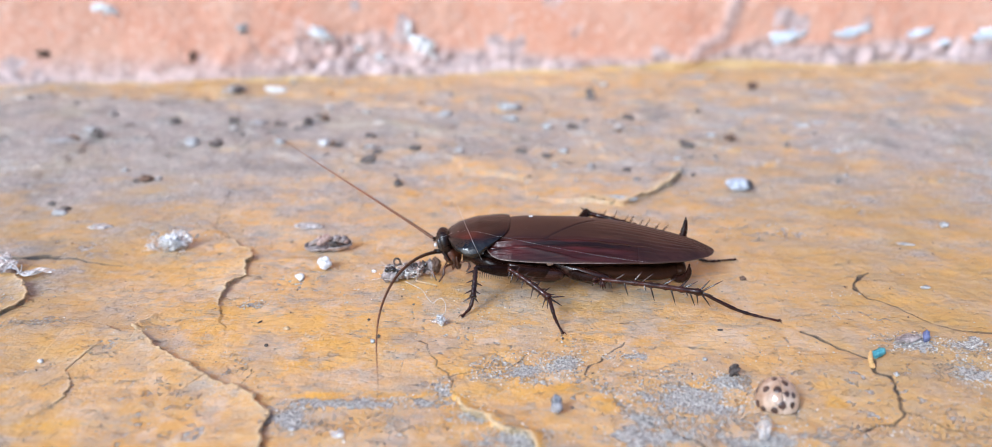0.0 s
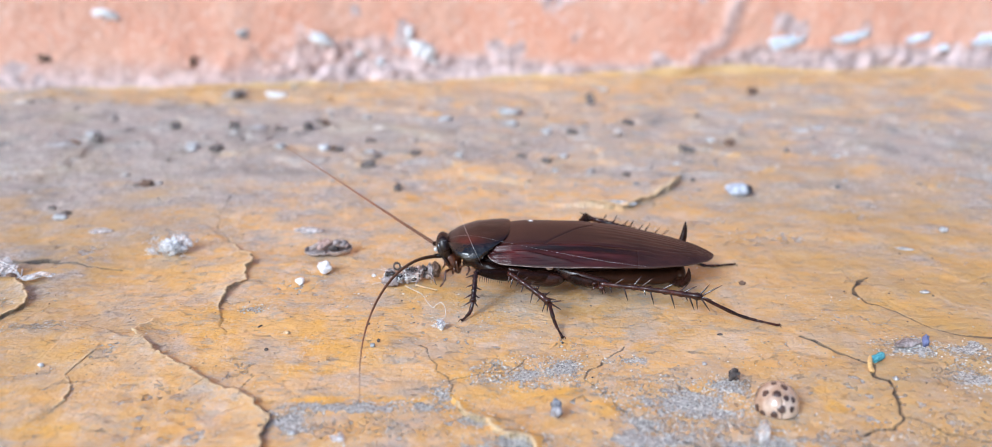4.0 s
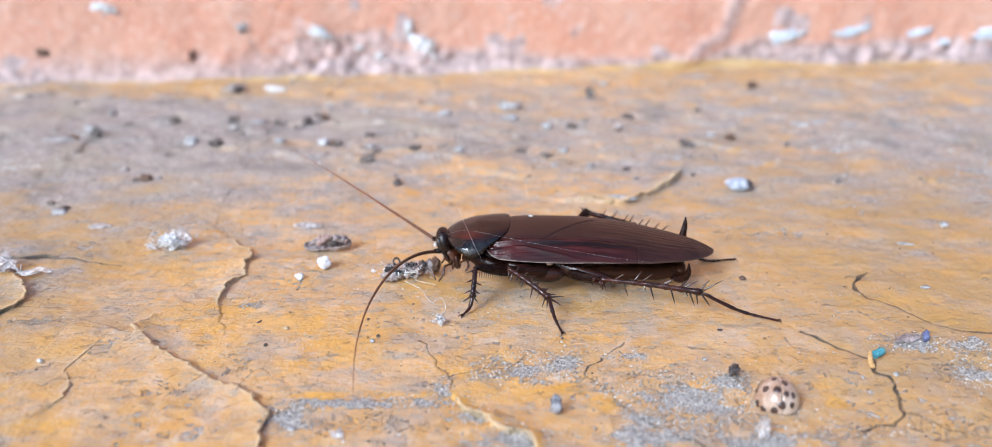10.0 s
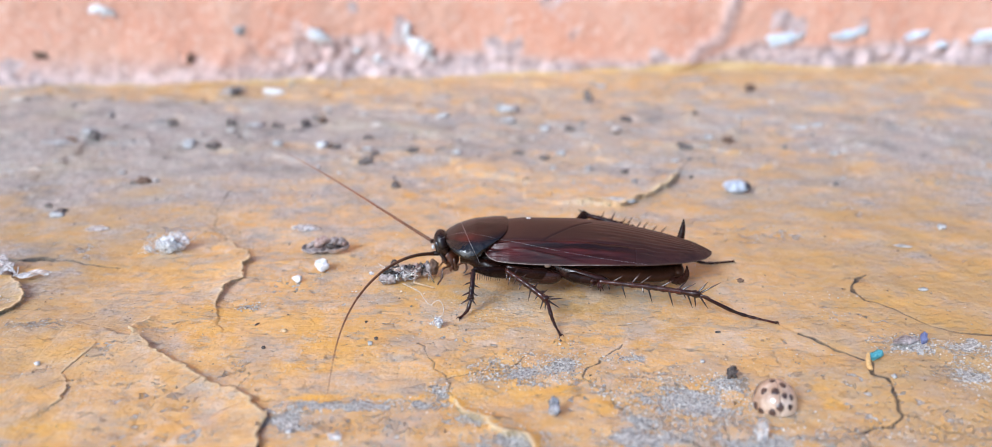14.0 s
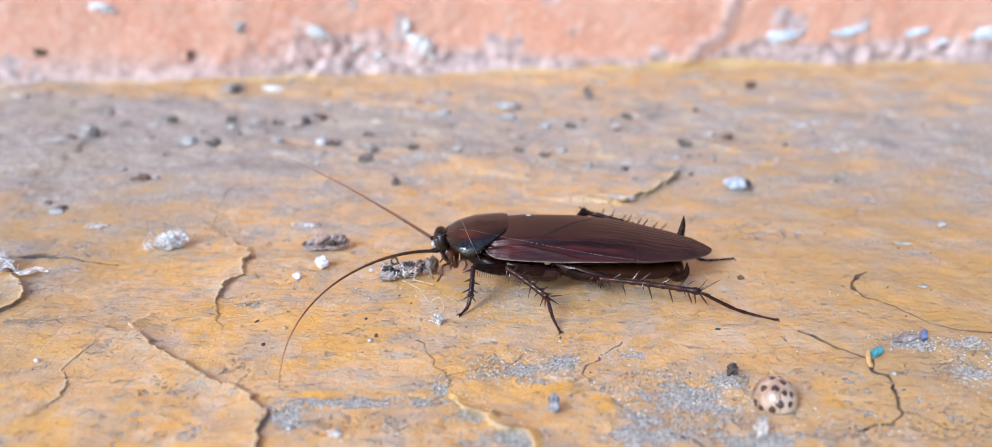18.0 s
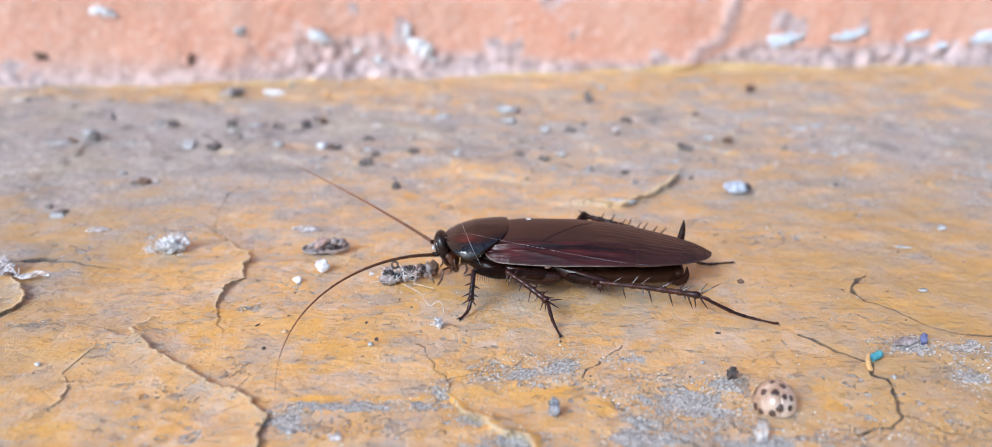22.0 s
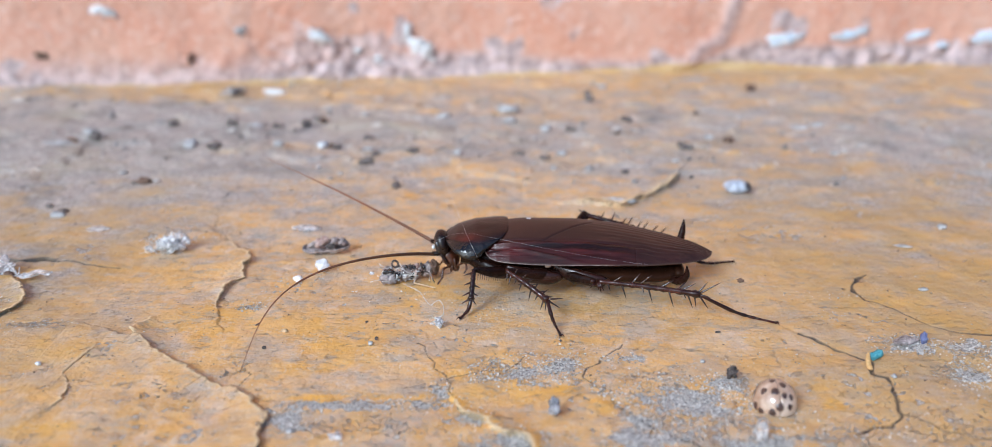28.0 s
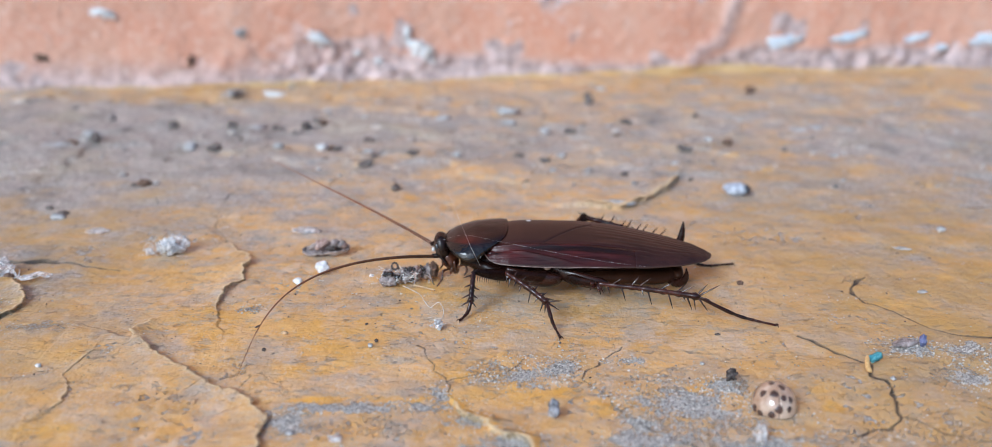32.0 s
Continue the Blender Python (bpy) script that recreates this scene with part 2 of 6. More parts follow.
def wing_material():
    """Fore wing: satin brown back, fine ribs towards the tip, dark red glossy flank, thin rim coloured pale for its
    highlight.
    """
    s = Shader("brown_wing_chitin", 0.42, 0.0, 0.34, 0.0)
    flank, rim, fold, ribs, red = s.attr("flank"), s.attr("rim"), s.attr("fold"), s.attr("ribs"), s.attr("red")
    veins = s.grain(2.2, 3, 0.55, s.stretch(0.05, 1.0, 0.8))
    wide = s.grain(0.8, 3, 0.5, s.stretch(0.10, 1.0, 0.8))
    tone = s.grain(0.16, 4, 0.6, s.stretch(0.5, 1, 1))
    back = s.blend(s.step(tone, 0.3, 0.7), (0.036, 0.0135, 0.0095), (0.050, 0.0195, 0.0135))
    back = s.blend(s.calc("MULTIPLY", ribs, s.step(veins, 0.5, 0.70, 0, 0.6)), back, (0.075, 0.030, 0.021))
    back = s.blend(s.calc("MULTIPLY", ribs, s.step(veins, 0.46, 0.36, 0, 0.6)), back, (0.016, 0.006, 0.0045))
    side = s.blend(s.step(wide, 0.36, 0.64), (0.014, 0.0042, 0.0037), (0.044, 0.0108, 0.0098))
    side = s.blend(s.calc("MULTIPLY", red, s.step(wide, 0.36, 0.60)), side, (0.110, 0.014, 0.012))
    col = s.blend(flank, back, side)
    col = s.blend(fold, col, (0.008, 0.003, 0.0025))
    # The highlight on the wing edge is painted in as a paler rim.
    col = s.blend(rim, col, (0.10, 0.06, 0.045))
    dusty = s.step(s.grain(3.0, 3, 0.7), 0.68, 0.76, 0, 0.4)
    s.set("Base Color", s.blend(dusty, col, (0.30, 0.24, 0.2)))
    s.set("Roughness", s.step(flank, 0, 1, 0.38, 0.22))
    s.set("Specular IOR Level", s.step(flank, 0, 1, 0.40, 0.34))
    s.bump(s.calc("MULTIPLY", veins, ribs), 0.05)
    s.bump(s.calc("MULTIPLY", s.grain(1.6, 4, 0.6, s.stretch(0.05, 1.0, 0.9)), flank), 0.14)
    s.bump(s.calc("MULTIPLY", s.grain(1.4, 3, 0.6, s.stretch(0.35, 1.0, 0.9)), flank), 0.06)
    s.bump(s.grain(3.5, 3), 0.014)
    return s.m


M_GROUND, M_WALL = ground_material(), wall_material()
M_WING = wing_material()
M_SHIELD = shield_material()
M_HEAD = shell_material("brown_head_chitin", (0.009, 0.0034, 0.0025), (0.030, 0.011, 0.007), 0.24, 0.0, 0.05, 0.45)
M_BELLY = shell_material("black_brown_chitin", (0.005, 0.0024, 0.0018), (0.022, 0.0075, 0.0048), 0.22, 0.0, 0.05, 0.16)
M_COXA = shell_material("red_brown_chitin", (0.008, 0.003, 0.0022), (0.040, 0.013, 0.008), 0.22, 0.0, 0.15, 0.4)
M_AMBER = shell_material("olive_brown_chitin", (0.010, 0.0042, 0.0022), (0.034, 0.0130, 0.0058), 0.36, 0.0, 0.2, 0.10)
M_RIM_GLINT = mottled("wing_rim_glint", (0.10, 0.06, 0.05), (0.34, 0.26, 0.22), 1.0, 0.25, 0.01, 0.6)
M_MEMBRANE = mottled("cream_membrane", (0.16, 0.10, 0.07), (0.36, 0.25, 0.18), 1.5, 0.45, 0.03)
M_LEG = shell_material("leg_chitin", (0.010, 0.0022, 0.0014), (0.046, 0.0085, 0.0042), 0.17, 0.0, 0.1, 0.5)
M_FACE = mottled("brown_mouthparts", (0.020, 0.006, 0.003), (0.11, 0.034, 0.013), 1.5, 0.32, 0.06, 0.5, 0.3)
M_EYE = mottled("black_eye", (0.006, 0.005, 0.006), (0.02, 0.016, 0.018), 6, 0.15, 0.01, 0.6, 0.6)
M_FEELER = [mottled("feeler_brown", tuple(q * m for q in (0.115, 0.042, 0.020)), tuple(q * m for q in (0.25, 0.115, 0.058)), 4, 0.4, 0.02) for m in (0.22, 0.34, 0.52, 0.78, 1.05, 1.35)]
M_SPINE = mottled("spine_brown", (0.014, 0.005, 0.003), (0.055, 0.020, 0.012), 2, 0.16, 0.01, 0.7, 0.5)
M_WHITE = mottled("white_lime", (0.62, 0.61, 0.61), (0.88, 0.88, 0.88), 1.2, 0.75, 0.15)
M_LIME = mottled("rough_lime", (0.70, 0.66, 0.64), (0.92, 0.90, 0.89), 0.8, 0.6, 0.1)
M_BLUEWHITE = mottled("bluish_white_plaster", (0.58, 0.66, 0.76), (0.85, 0.90, 0.95), 0.3, 0.6, 0.4)
M_FLUFF = mottled("white_fluff", (0.66, 0.65, 0.65), (0.9, 0.9, 0.9), 2.0, 0.9, 0.05)
M_PEBBLE = mottled("blue_grey_stone", (0.04, 0.04, 0.048), (0.50, 0.50, 0.54), 0.9, 0.5, 0.3)
M_PALESTONE = mottled("pale_grey_stone", (0.26, 0.25, 0.245), (0.60, 0.585, 0.575), 0.4, 0.5, 0.15)
M_DARK = mottled("dark_dropping", (0.03, 0.022, 0.02), (0.17, 0.14, 0.125), 1.2, 0.75, 0.3)
M_DROP = mottled("dusty_dropping", (0.06, 0.047, 0.042), (0.28, 0.24, 0.215), 0.9, 0.8, 0.4)
M_BROWN = mottled("brown_crumb", (0.10, 0.055, 0.035), (0.26, 0.17, 0.12), 1.4, 0.7, 0.2)
M_TAN = mottled("tan_crumb", (0.45, 0.30, 0.16), (0.75, 0.55, 0.33), 1.5, 0.7, 0.1)
M_HUSK = mottled("grey_husk", (0.17, 0.135, 0.125), (0.55, 0.47, 0.44), 1.0, 0.55, 0.15)
M_HUSKRED = mottled("pinkish_husk", (0.30, 0.18, 0.15), (0.62, 0.47, 0.41), 1.2, 0.5, 0.1)
M_TEAL = mottled("teal_chip", (0.04, 0.22, 0.28), (0.20, 0.48, 0.53), 2.0, 0.5, 0.15)
M_BLUE = mottled("violet_blue_chip", (0.10, 0.11, 0.24), (0.24, 0.27, 0.45), 2.0, 0.5, 0.1)
M_SPLINTER = mottled("orange_splinter", (0.55, 0.32, 0.11), (0.78, 0.53, 0.24), 1.0, 0.5, 0.1)
M_CREAM = mottled("cream_beetle_shell", (0.38, 0.235, 0.145), (0.63, 0.49, 0.38), 0.25, 0.16, 0.01, 0.6, 1.0)
M_SPOT = mottled("beetle_spot", (0.045, 0.022, 0.016), (0.10, 0.055, 0.04), 1.0, 0.3, 0.01, 0.5, 0.4)


def stone_material():
    """Pale blue-grey stone, dark at one end."""
    s = Shader("two_toned_stone", 0.45, spec=0.5)
    split = s.n.new("ShaderNodeSeparateXYZ")
    s.l.new(s.c, split.inputs[0])
    end = s.calc("ADD", s.calc("MULTIPLY", split.outputs[0], 1000.0), s.calc("MULTIPLY", s.grain(0.5, 4), 2.0))
    pale = s.blend(s.step(s.grain(0.7, 4), 0.35, 0.65), (0.34, 0.37, 0.44), (0.66, 0.70, 0.77))
    s.set("Base Color", s.blend(s.step(end, 1.5, 2.6), pale, (0.06, 0.06, 0.07)))
    s.bump(s.grain(1.5, 4), 0.1)
    return s.m


M_STONE = stone_material()


def thread_material():
    s = Shader("silk", 0.35, spec=0.5)
    s.set("Base Color", s.blend(s.step(s.grain(1.5, 2), 0.4, 0.6), (0.62, 0.60, 0.57), (0.85, 0.84, 0.82)))
    return s.m


def film_material():
    s = Shader("clear_husk_skin", 0.35, spec=0.5)
    s.set("Base Color", s.blend(s.step(s.grain(1.2, 4), 0.35, 0.65), (0.70, 0.64, 0.60), (0.90, 0.88, 0.87)))
    s.set("Alpha", s.step(s.grain(1.1, 5, 0.7), 0.34, 0.64, 0.12, 0.8))
    s.bump(s.grain(1.5, 4), 0.1)
    return s.m


def cotton_material():
    s = Shader("cottony_fluff", 0.9, spec=0.2)
    s.set("Base Color", s.blend(s.step(s.grain(1.2, 4), 0.35, 0.65), (0.82, 0.80, 0.80), (0.96, 0.95, 0.95)))
    s.set("Alpha", s.step(s.grain(1.3, 5, 0.7), 0.36, 0.62, 0.08, 0.75))
    s.bump(s.grain(3, 4), 0.15)
    return s.m


def grit_material(name, dark, light):
    s = Shader(name, 0.75, spec=0.35)
    s.set("Base Color", s.blend(s.island(), dark, light))
    s.bump(s.grain(5, 3), 0.05)
    return s.m


M_SILK, M_FILM, M_COTTON = thread_material(), film_material(), cotton_material()
M_GRIT_CLOT = grit_material("clotted_dust", (0.12, 0.10, 0.09), (0.62, 0.58, 0.54))
M_GRIT_GREY = grit_material("grey_grit", (0.20, 0.184, 0.167), (0.86, 0.815, 0.75))
M_GRIT_PALE, M_GRIT_DARK = grit_material("pale_grit", (0.30, 0.25, 0.20), (0.70, 0.66, 0.59)), grit_material("dark_grit", (0.035, 0.028, 0.026), (0.22, 0.17, 0.14))


# ---- mesh helpers ----
def finish(name, bm, material, parent=None, label="", at=None, smooth=True):
    """One mesh object from a bmesh in millimetres."""
    bmesh.ops.transform(bm, matrix=Matrix.Scale(MM, 4), verts=bm.verts)
    me = bpy.data.meshes.new(name)
    bm.to_mesh(me)
    bm.free()
    me.polygons.foreach_set("use_smooth", [smooth] * len(me.polygons))
    for m in material if isinstance(material, tuple) else (material,):
        me.materials.append(m)
    ob = new(name, me)
    ob.parent = parent
    if at is not None:
        ob.matrix_basis = at
    if label:
        tagged(ob, label)
    return ob


def part(name, bm, material, parent, label=""):
    return finish(name, bm, material, parent, label)


def root(name, x, y, z=0.0, rz=0.0):
    ob = new(name)
    ob.empty_display_size = 0.002
    ob.matrix_basis = pose(x * MM, y * MM, z * MM, 0, 0, rz)
    return ob


def tube(points, radii, seg=8, bm=None, flat=1.0):
    """A tapered tube along points, with closed ends."""
    bm = bm or bmesh.new()
    pts = [Vector(p) for p in points]
    if not isinstance(radii, (list, tuple)):
        radii = [radii] * len(pts)
    rings, side = [], None
    for i, p in enumerate(pts):
        way = (pts[min(i + 1, len(pts) - 1)] - pts[max(i - 1, 0)]).normalized()
        if side is None:
            side = way.cross(Vector((0, 0, 1)))
            side = side if side.length > 0.05 else way.cross(Vector((0, 1, 0)))
        side = (side - way * side.dot(way)).normalized()
        up = side.cross(way)
        rings.append([bm.verts.new(p + radii[i] * (math.cos(q) * side * flat + math.sin(q) * up)) for q in (2 * math.pi * k / seg for k in range(seg))])
    for a, b in zip(rings, rings[1:]):
        for k in range(seg):
            bm.faces.new((a[k], a[(k + 1) % seg], b[(k + 1) % seg], b[k]))
    bm.faces.new(rings[0][::-1])
    bm.faces.new(rings[-1])
    return bm


def bent(points, n=10):
    """A smooth run of n points through the given ones (Catmull-Rom)."""
    p = [Vector(q) for q in points]
    p = [p[0] * 2 - p[1]] + p + [p[-1] * 2 - p[-2]]
    out = []
    for i in range(1, len(p) - 2):
        for k in range(n):
            t = k / n
            out.append(0.5 * (2 * p[i] + (p[i + 1] - p[i - 1]) * t + (2 * p[i - 1] - 5 * p[i] + 4 * p[i + 1] - p[i + 2]) * t * t
                              + (3 * p[i] - p[i - 1] - 3 * p[i + 1] + p[i + 2]) * t ** 3))
    return out + [p[-2]]


def blob(rx, ry, rz, seed=0, rough=0.15, sub=2, freq=1.6, centre=(0, 0, 0), turn=None, bm=None):
    """A lumpy stone-like body."""
    made = bmesh.new()
    bmesh.ops.create_icosphere(made, subdivisions=sub, radius=1)
    off = Vector((seed * 7.13, seed * 3.7, seed * 1.9))
    for v in made.verts:
        q = v.co * freq + off
        k = 1 + rough * (noise.noise(q) * 1.2 + 0.5 * noise.noise(q * 2.7))
        v.co = Vector((v.co.x * rx, v.co.y * ry, v.co.z * rz)) * k
    if turn:
        bmesh.ops.transform(made, matrix=turn.to_4x4(), verts=made.verts)
    bmesh.ops.translate(made, vec=Vector(centre), verts=made.verts)
    if bm is None:
        return made
    me = bpy.data.meshes.new("tmp")
    made.to_mesh(me)
    made.free()
    bm.from_mesh(me)
    bpy.data.meshes.remove(me)
    return bm


def skin(fn, nu, nv, thick, down=Vector((0, 0, -1))):
    """A sheet with thickness from fn(u, v) -> place, u and v from 0 to 1."""
    bm = bmesh.new()
    top = [[bm.verts.new(fn(i / nu, j / nv)) for j in range(nv + 1)] for i in range(nu + 1)]
    low = [[bm.verts.new(top[i][j].co + down * thick) for j in range(nv + 1)] for i in range(nu + 1)]
    for i in range(nu):
        for j in range(nv):
            bm.faces.new((top[i][j], top[i + 1][j], top[i + 1][j + 1], top[i][j + 1]))
            bm.faces.new((low[i][j], low[i][j + 1], low[i + 1][j + 1], low[i + 1][j]))
    for i in range(nu):
        bm.faces.new((top[i][0], low[i][0], low[i + 1][0], top[i + 1][0]))
        bm.faces.new((top[i][nv], top[i + 1][nv], low[i + 1][nv], low[i][nv]))
    for j in range(nv):
        bm.faces.new((top[0][j], top[0][j + 1], low[0][j + 1], low[0][j]))
        bm.faces.new((top[nu][j], low[nu][j], low[nu][j + 1], top[nu][j + 1]))
    bmesh.ops.recalc_face_normals(bm, faces=bm.faces)
    return bm


def lerp(x, *knots):
    """Piecewise linear value at x from (x, value) knots, eased."""
    for (x0, a), (x1, b) in zip(knots, knots[1:]):
        if x <= x1:
            t = max(0.0, (x - x0) / (x1 - x0))
            return a + (b - a) * t
    return knots[-1][1]


# ---- noise fields over the plan ----
def lattice(ix, iy, seed):
    h = (ix.astype(np.int64) * 374761393 + iy.astype(np.int64) * 668265263 + seed * 1442695041) & 0xFFFFFFFF
    h = ((h ^ (h >> 13)) * 1274126177) & 0xFFFFFFFF
    return ((h ^ (h >> 16)) & 0xFFFF) / 32767.5 - 1.0


def soft_noise(x, y, seed):
    fx, fy = np.floor(x), np.floor(y)
    tx, ty = x - fx, y - fy
    tx, ty = tx * tx * (3 - 2 * tx), ty * ty * (3 - 2 * ty)
    a, b = lattice(fx, fy, seed), lattice(fx + 1, fy, seed)
    c, d = lattice(fx, fy + 1, seed), lattice(fx + 1, fy + 1, seed)
    return (a + (b - a) * tx) * (1 - ty) + (c + (d - c) * tx) * ty


def fbm(x, y, size, seed, octaves=4, gain=0.5):
    total, amp, norm = 0.0, 1.0, 0.0
    for k in range(octaves):
        f = 2.03 ** k / size
        total, norm, amp = total + amp * soft_noise(x * f + 17.3 * k, y * f - 9.1 * k, seed + k), norm + amp, amp * gain
    return total / norm


def ease(v, lo, hi):
    t = np.clip((v - lo) / (hi - lo), 0, 1)
    return t * t * (3 - 2 * t)


def along(points, x, y):
    """Distance to a line of points, and on which side (+1: left of its way)."""
    best, side = np.full(x.shape, 1e9), np.zeros(x.shape)
    for (x0, y0), (x1, y1) in zip(points, points[1:]):
        dx, dy = x1 - x0, y1 - y0
        t = np.clip(((x - x0) * dx + (y - y0) * dy) / (dx * dx + dy * dy), 0, 1)
        d = np.hypot(x - x0 - t * dx, y - y0 - t * dy)
        near = d < best
        best = np.where(near, d, best)
        side = np.where(near, np.sign(dx * (y - y0) - dy * (x - x0)), side)
    return best, side


# Cracks in the paint: (points, width, depth, lift of the lip: + on the left of its way, - on the right, reach of the lift).
CRACKS = [
    ([(-46.5, 135.6), (-45.4, 131.1), (-41.8, 125.0)], 0.09, 0.15, 0.0, 1.0),
    ([(-41.8, 124.4), (-36.2, 117.3), (-35.7, 112.6), (-35.2, 108.7), (-36.4, 105.8), (-36.2, 101.3), (-35.6, 99.5)], 0.04, 0.1, -0.55, 4.0),
    ([(-42.8, 96.3), (-43.7, 94.6), (-43.6, 91.8)], 0.08, 0.16, 0.8, 2.0),
    ([(-43.6, 91.5), (-40.8, 89.9), (-38.7, 87.6), (-35.0, 85.0), (-31.6, 82.4), (-29.9, 81.3), (-27.8, 80.7), (-26.1, 78.7), (-23.8, 76.3), (-23.2, 75.1), (-23.4, 73.1), (-23.0, 70.7), (-21.6, 65.6)], 0.07, 0.2, -0.65, 6.0),
    ([(-28.0, 82.2), (-27.1, 84.0)], 0.09, 0.13, 0.0, 1.0),
    ([(-46.9, 89.3), (-47.3, 86.0), (-48.3, 84.2), (-47.0, 82.2), (-45.9, 80.3), (-45.6, 78.4), (-46.4, 76.6)], 0.02, 0.05, -0.15, 3.0),
    ([(-73.0, 116.4), (-70.0, 116.2), (-67.0, 116.5)], 1.0, 1.2, 0.0, 1.0),
    ([(-67.0, 116.5), (-64.5, 116.0), (-62.0, 115.5)], 0.6, 0.9, 0.0, 1.0),
    ([(-62.0, 115.5), (-59.1, 114.4), (-54.0, 113.6)], 0.22, 0.4, 0.0, 1.0),
    ([(-67.4, 109.4), (-64.9, 106.3), (-62.5, 103.3), (-61.7, 100.8), (-63.2, 96.9)], 0.11, 0.26, -0.6, 3.0),
    ([(-9.8, 90.8), (-8.4, 90.0), (-7.5, 87.0), (-6.7, 85.2), (-5.2, 83.8), (-4.8, 82.2), (-5.1, 80.3), (-4.5, 79.0)], 0.09, 0.12, 0.0, 1.0),
    ([(-4.9, 83.3), (-2.4, 84.4), (1.1, 84.6), (3.8, 87.8)], 0.09, 0.13, 0.0, 1.0),
    ([(15.2, 90.8), (13.0, 88.1), (10.9, 85.6), (10.0, 83.5), (10.8, 81.6), (12.2, 79.0), (13.2, 76.6), (14.3, 74.6), (16.9, 73.2), (19.6, 71.0), (22.0, 67.0)], 0.13, 0.18, 0.0, 1.0),
    ([(37.3, 93.5), (39.0, 90.8), (41.9, 88.5), (43.1, 86.3), (42.4, 84.2), (43.6, 82.9), (43.3, 79.0), (42.5, 76.0), (40.9, 74.3), (38.8, 74.0), (36.5, 72.9)], 0.28, 0.36, 0.0, 2.0),
    ([(42.7, 75.8), (44.4, 74.3), (45.2, 72.6), (48.5, 71.8), (54.0, 71.0), (60.0, 70.0)], 0.18, 0.25, 0.0, 1.0),
    ([(52.5, 111.0), (48.9, 106.8), (49.2, 102.9), (52.1, 100.1), (54.6, 96.5), (57.4, 94.3), (61.5, 93.2), (70.0, 92.0)], 0.3, 0.34, 0.0, 2.0),
    ([(14.6, 141.5), (22.1, 139.5), (28.1, 145.7), (32.6, 151.2), (35.4, 157.9)], 0.03, 0.05, 1.0, 6.0),
    ([(-4.5, 78.6), (-2.9, 76.2), (-0.9, 74.5), (1.0, 72.2), (3.5, 71.2), (4.3, 66.6)], 0.12, 0.2, 0.7, 2.2),
    ([(-46.5, 135.6), (-47.5, 145.0), (-47.0, 152.0)], 0.09, 0.2, 0.0, 1.0),
]
# Places where the paint has gone down to the cement: x, y, half width, half depth, and how fully.
BARE = [(3.3, 84.6, 4.6, 3.0), (-1.0, 83.0, 2.0, 1.2), (-21.2, 75.2, 2.6, 2.4), (-15.0, 77.6, 6.0, 1.0), (-7.0, 78.2, 3.5, 0.9), (-6.0, 80.6, 1.2, 1.6), (1.0, 71.0, 3.6, 1.8),
        (-2.6, 75.4, 2.0, 1.3), (20.5, 78.6, 5.6, 3.6), (25.0, 82.4, 2.0, 1.6), (14.1, 71.6, 3.4, 1.6), (15.0, 74.5, 1.6, 1.2), (49.6, 90.8, 3.6, 2.2), (56.0, 90.3, 3.0, 1.5),
        (53.8, 83.5, 2.2, 2.5), (-63.8, 101.5, 1.8, 3.6, 0.45), (-58.6, 95.3, 5.0, 1.4, 0.5), (7.6, 86.0, 2.2, 2.0), (11.6, 80.2, 0.9, 1.6, 0.6), (13.2, 77.0, 0.9, 1.7, 0.6), (15.2, 74.2, 1.4, 1.1, 0.65), (18.6, 72.0, 2.2, 1.1, 0.65), (25.5, 82.0, 3.0, 2.0, 0.6), (15.0, 87.6, 2.0, 1.0), (27.0, 71.0, 4.5, 1.2), (-11.5, 104.5, 7.0, 1.6, 0.24),
        (-4.5, 100.0, 5.0, 1.9, 0.22), (40.0, 127.0, 5.0, 1.5, 0.25), (26.0, 143.0, 4.0, 1.5, 0.4), (44.0, 98.5, 2.5, 1.0, 0.35), (60.0, 86.0, 3.0, 2.0), (-31.6, 100.6, 1.6, 1.0), (18.0, 82.5, 6.5, 3.6, 0.42), (24.0, 75.0, 8.0, 3.4, 0.52), (46.0, 73.0, 7.0, 2.5, 0.36), (56.0, 78.0, 6.0, 4.0, 0.4), (58.0, 88.0, 5.0, 3.0, 0.36), (33.0, 88.0, 6.0, 1.8, 0.26), (-13.0, 73.5, 8.0, 3.0, 0.40), (-1.5, 97.5, 6.0, 3.5, 0.22), (8.0, 90.5, 5.0, 2.0, 0.28), (44.0, 104.0, 4.0, 1.5, 0.35), (35.0, 72.5, 6.0, 2.0, 0.45)]


# Cleaner, brighter paint: x, y, half width, half depth.
FRESH = [(-18.5, 79.2, 5.0, 0.7), (-11.0, 79.6, 5.0, 0.6), (11.0, 77.4, 2.3, 2.4), (23.0, 81.4, 1.8, 1.0), (-36.0, 68.0, 12.0, 3.0), (-46.0, 73.0, 5.0, 2.0), (8.0, 80.0, 2.5, 1.4), (36.0, 78.0, 2.0, 1.4)]


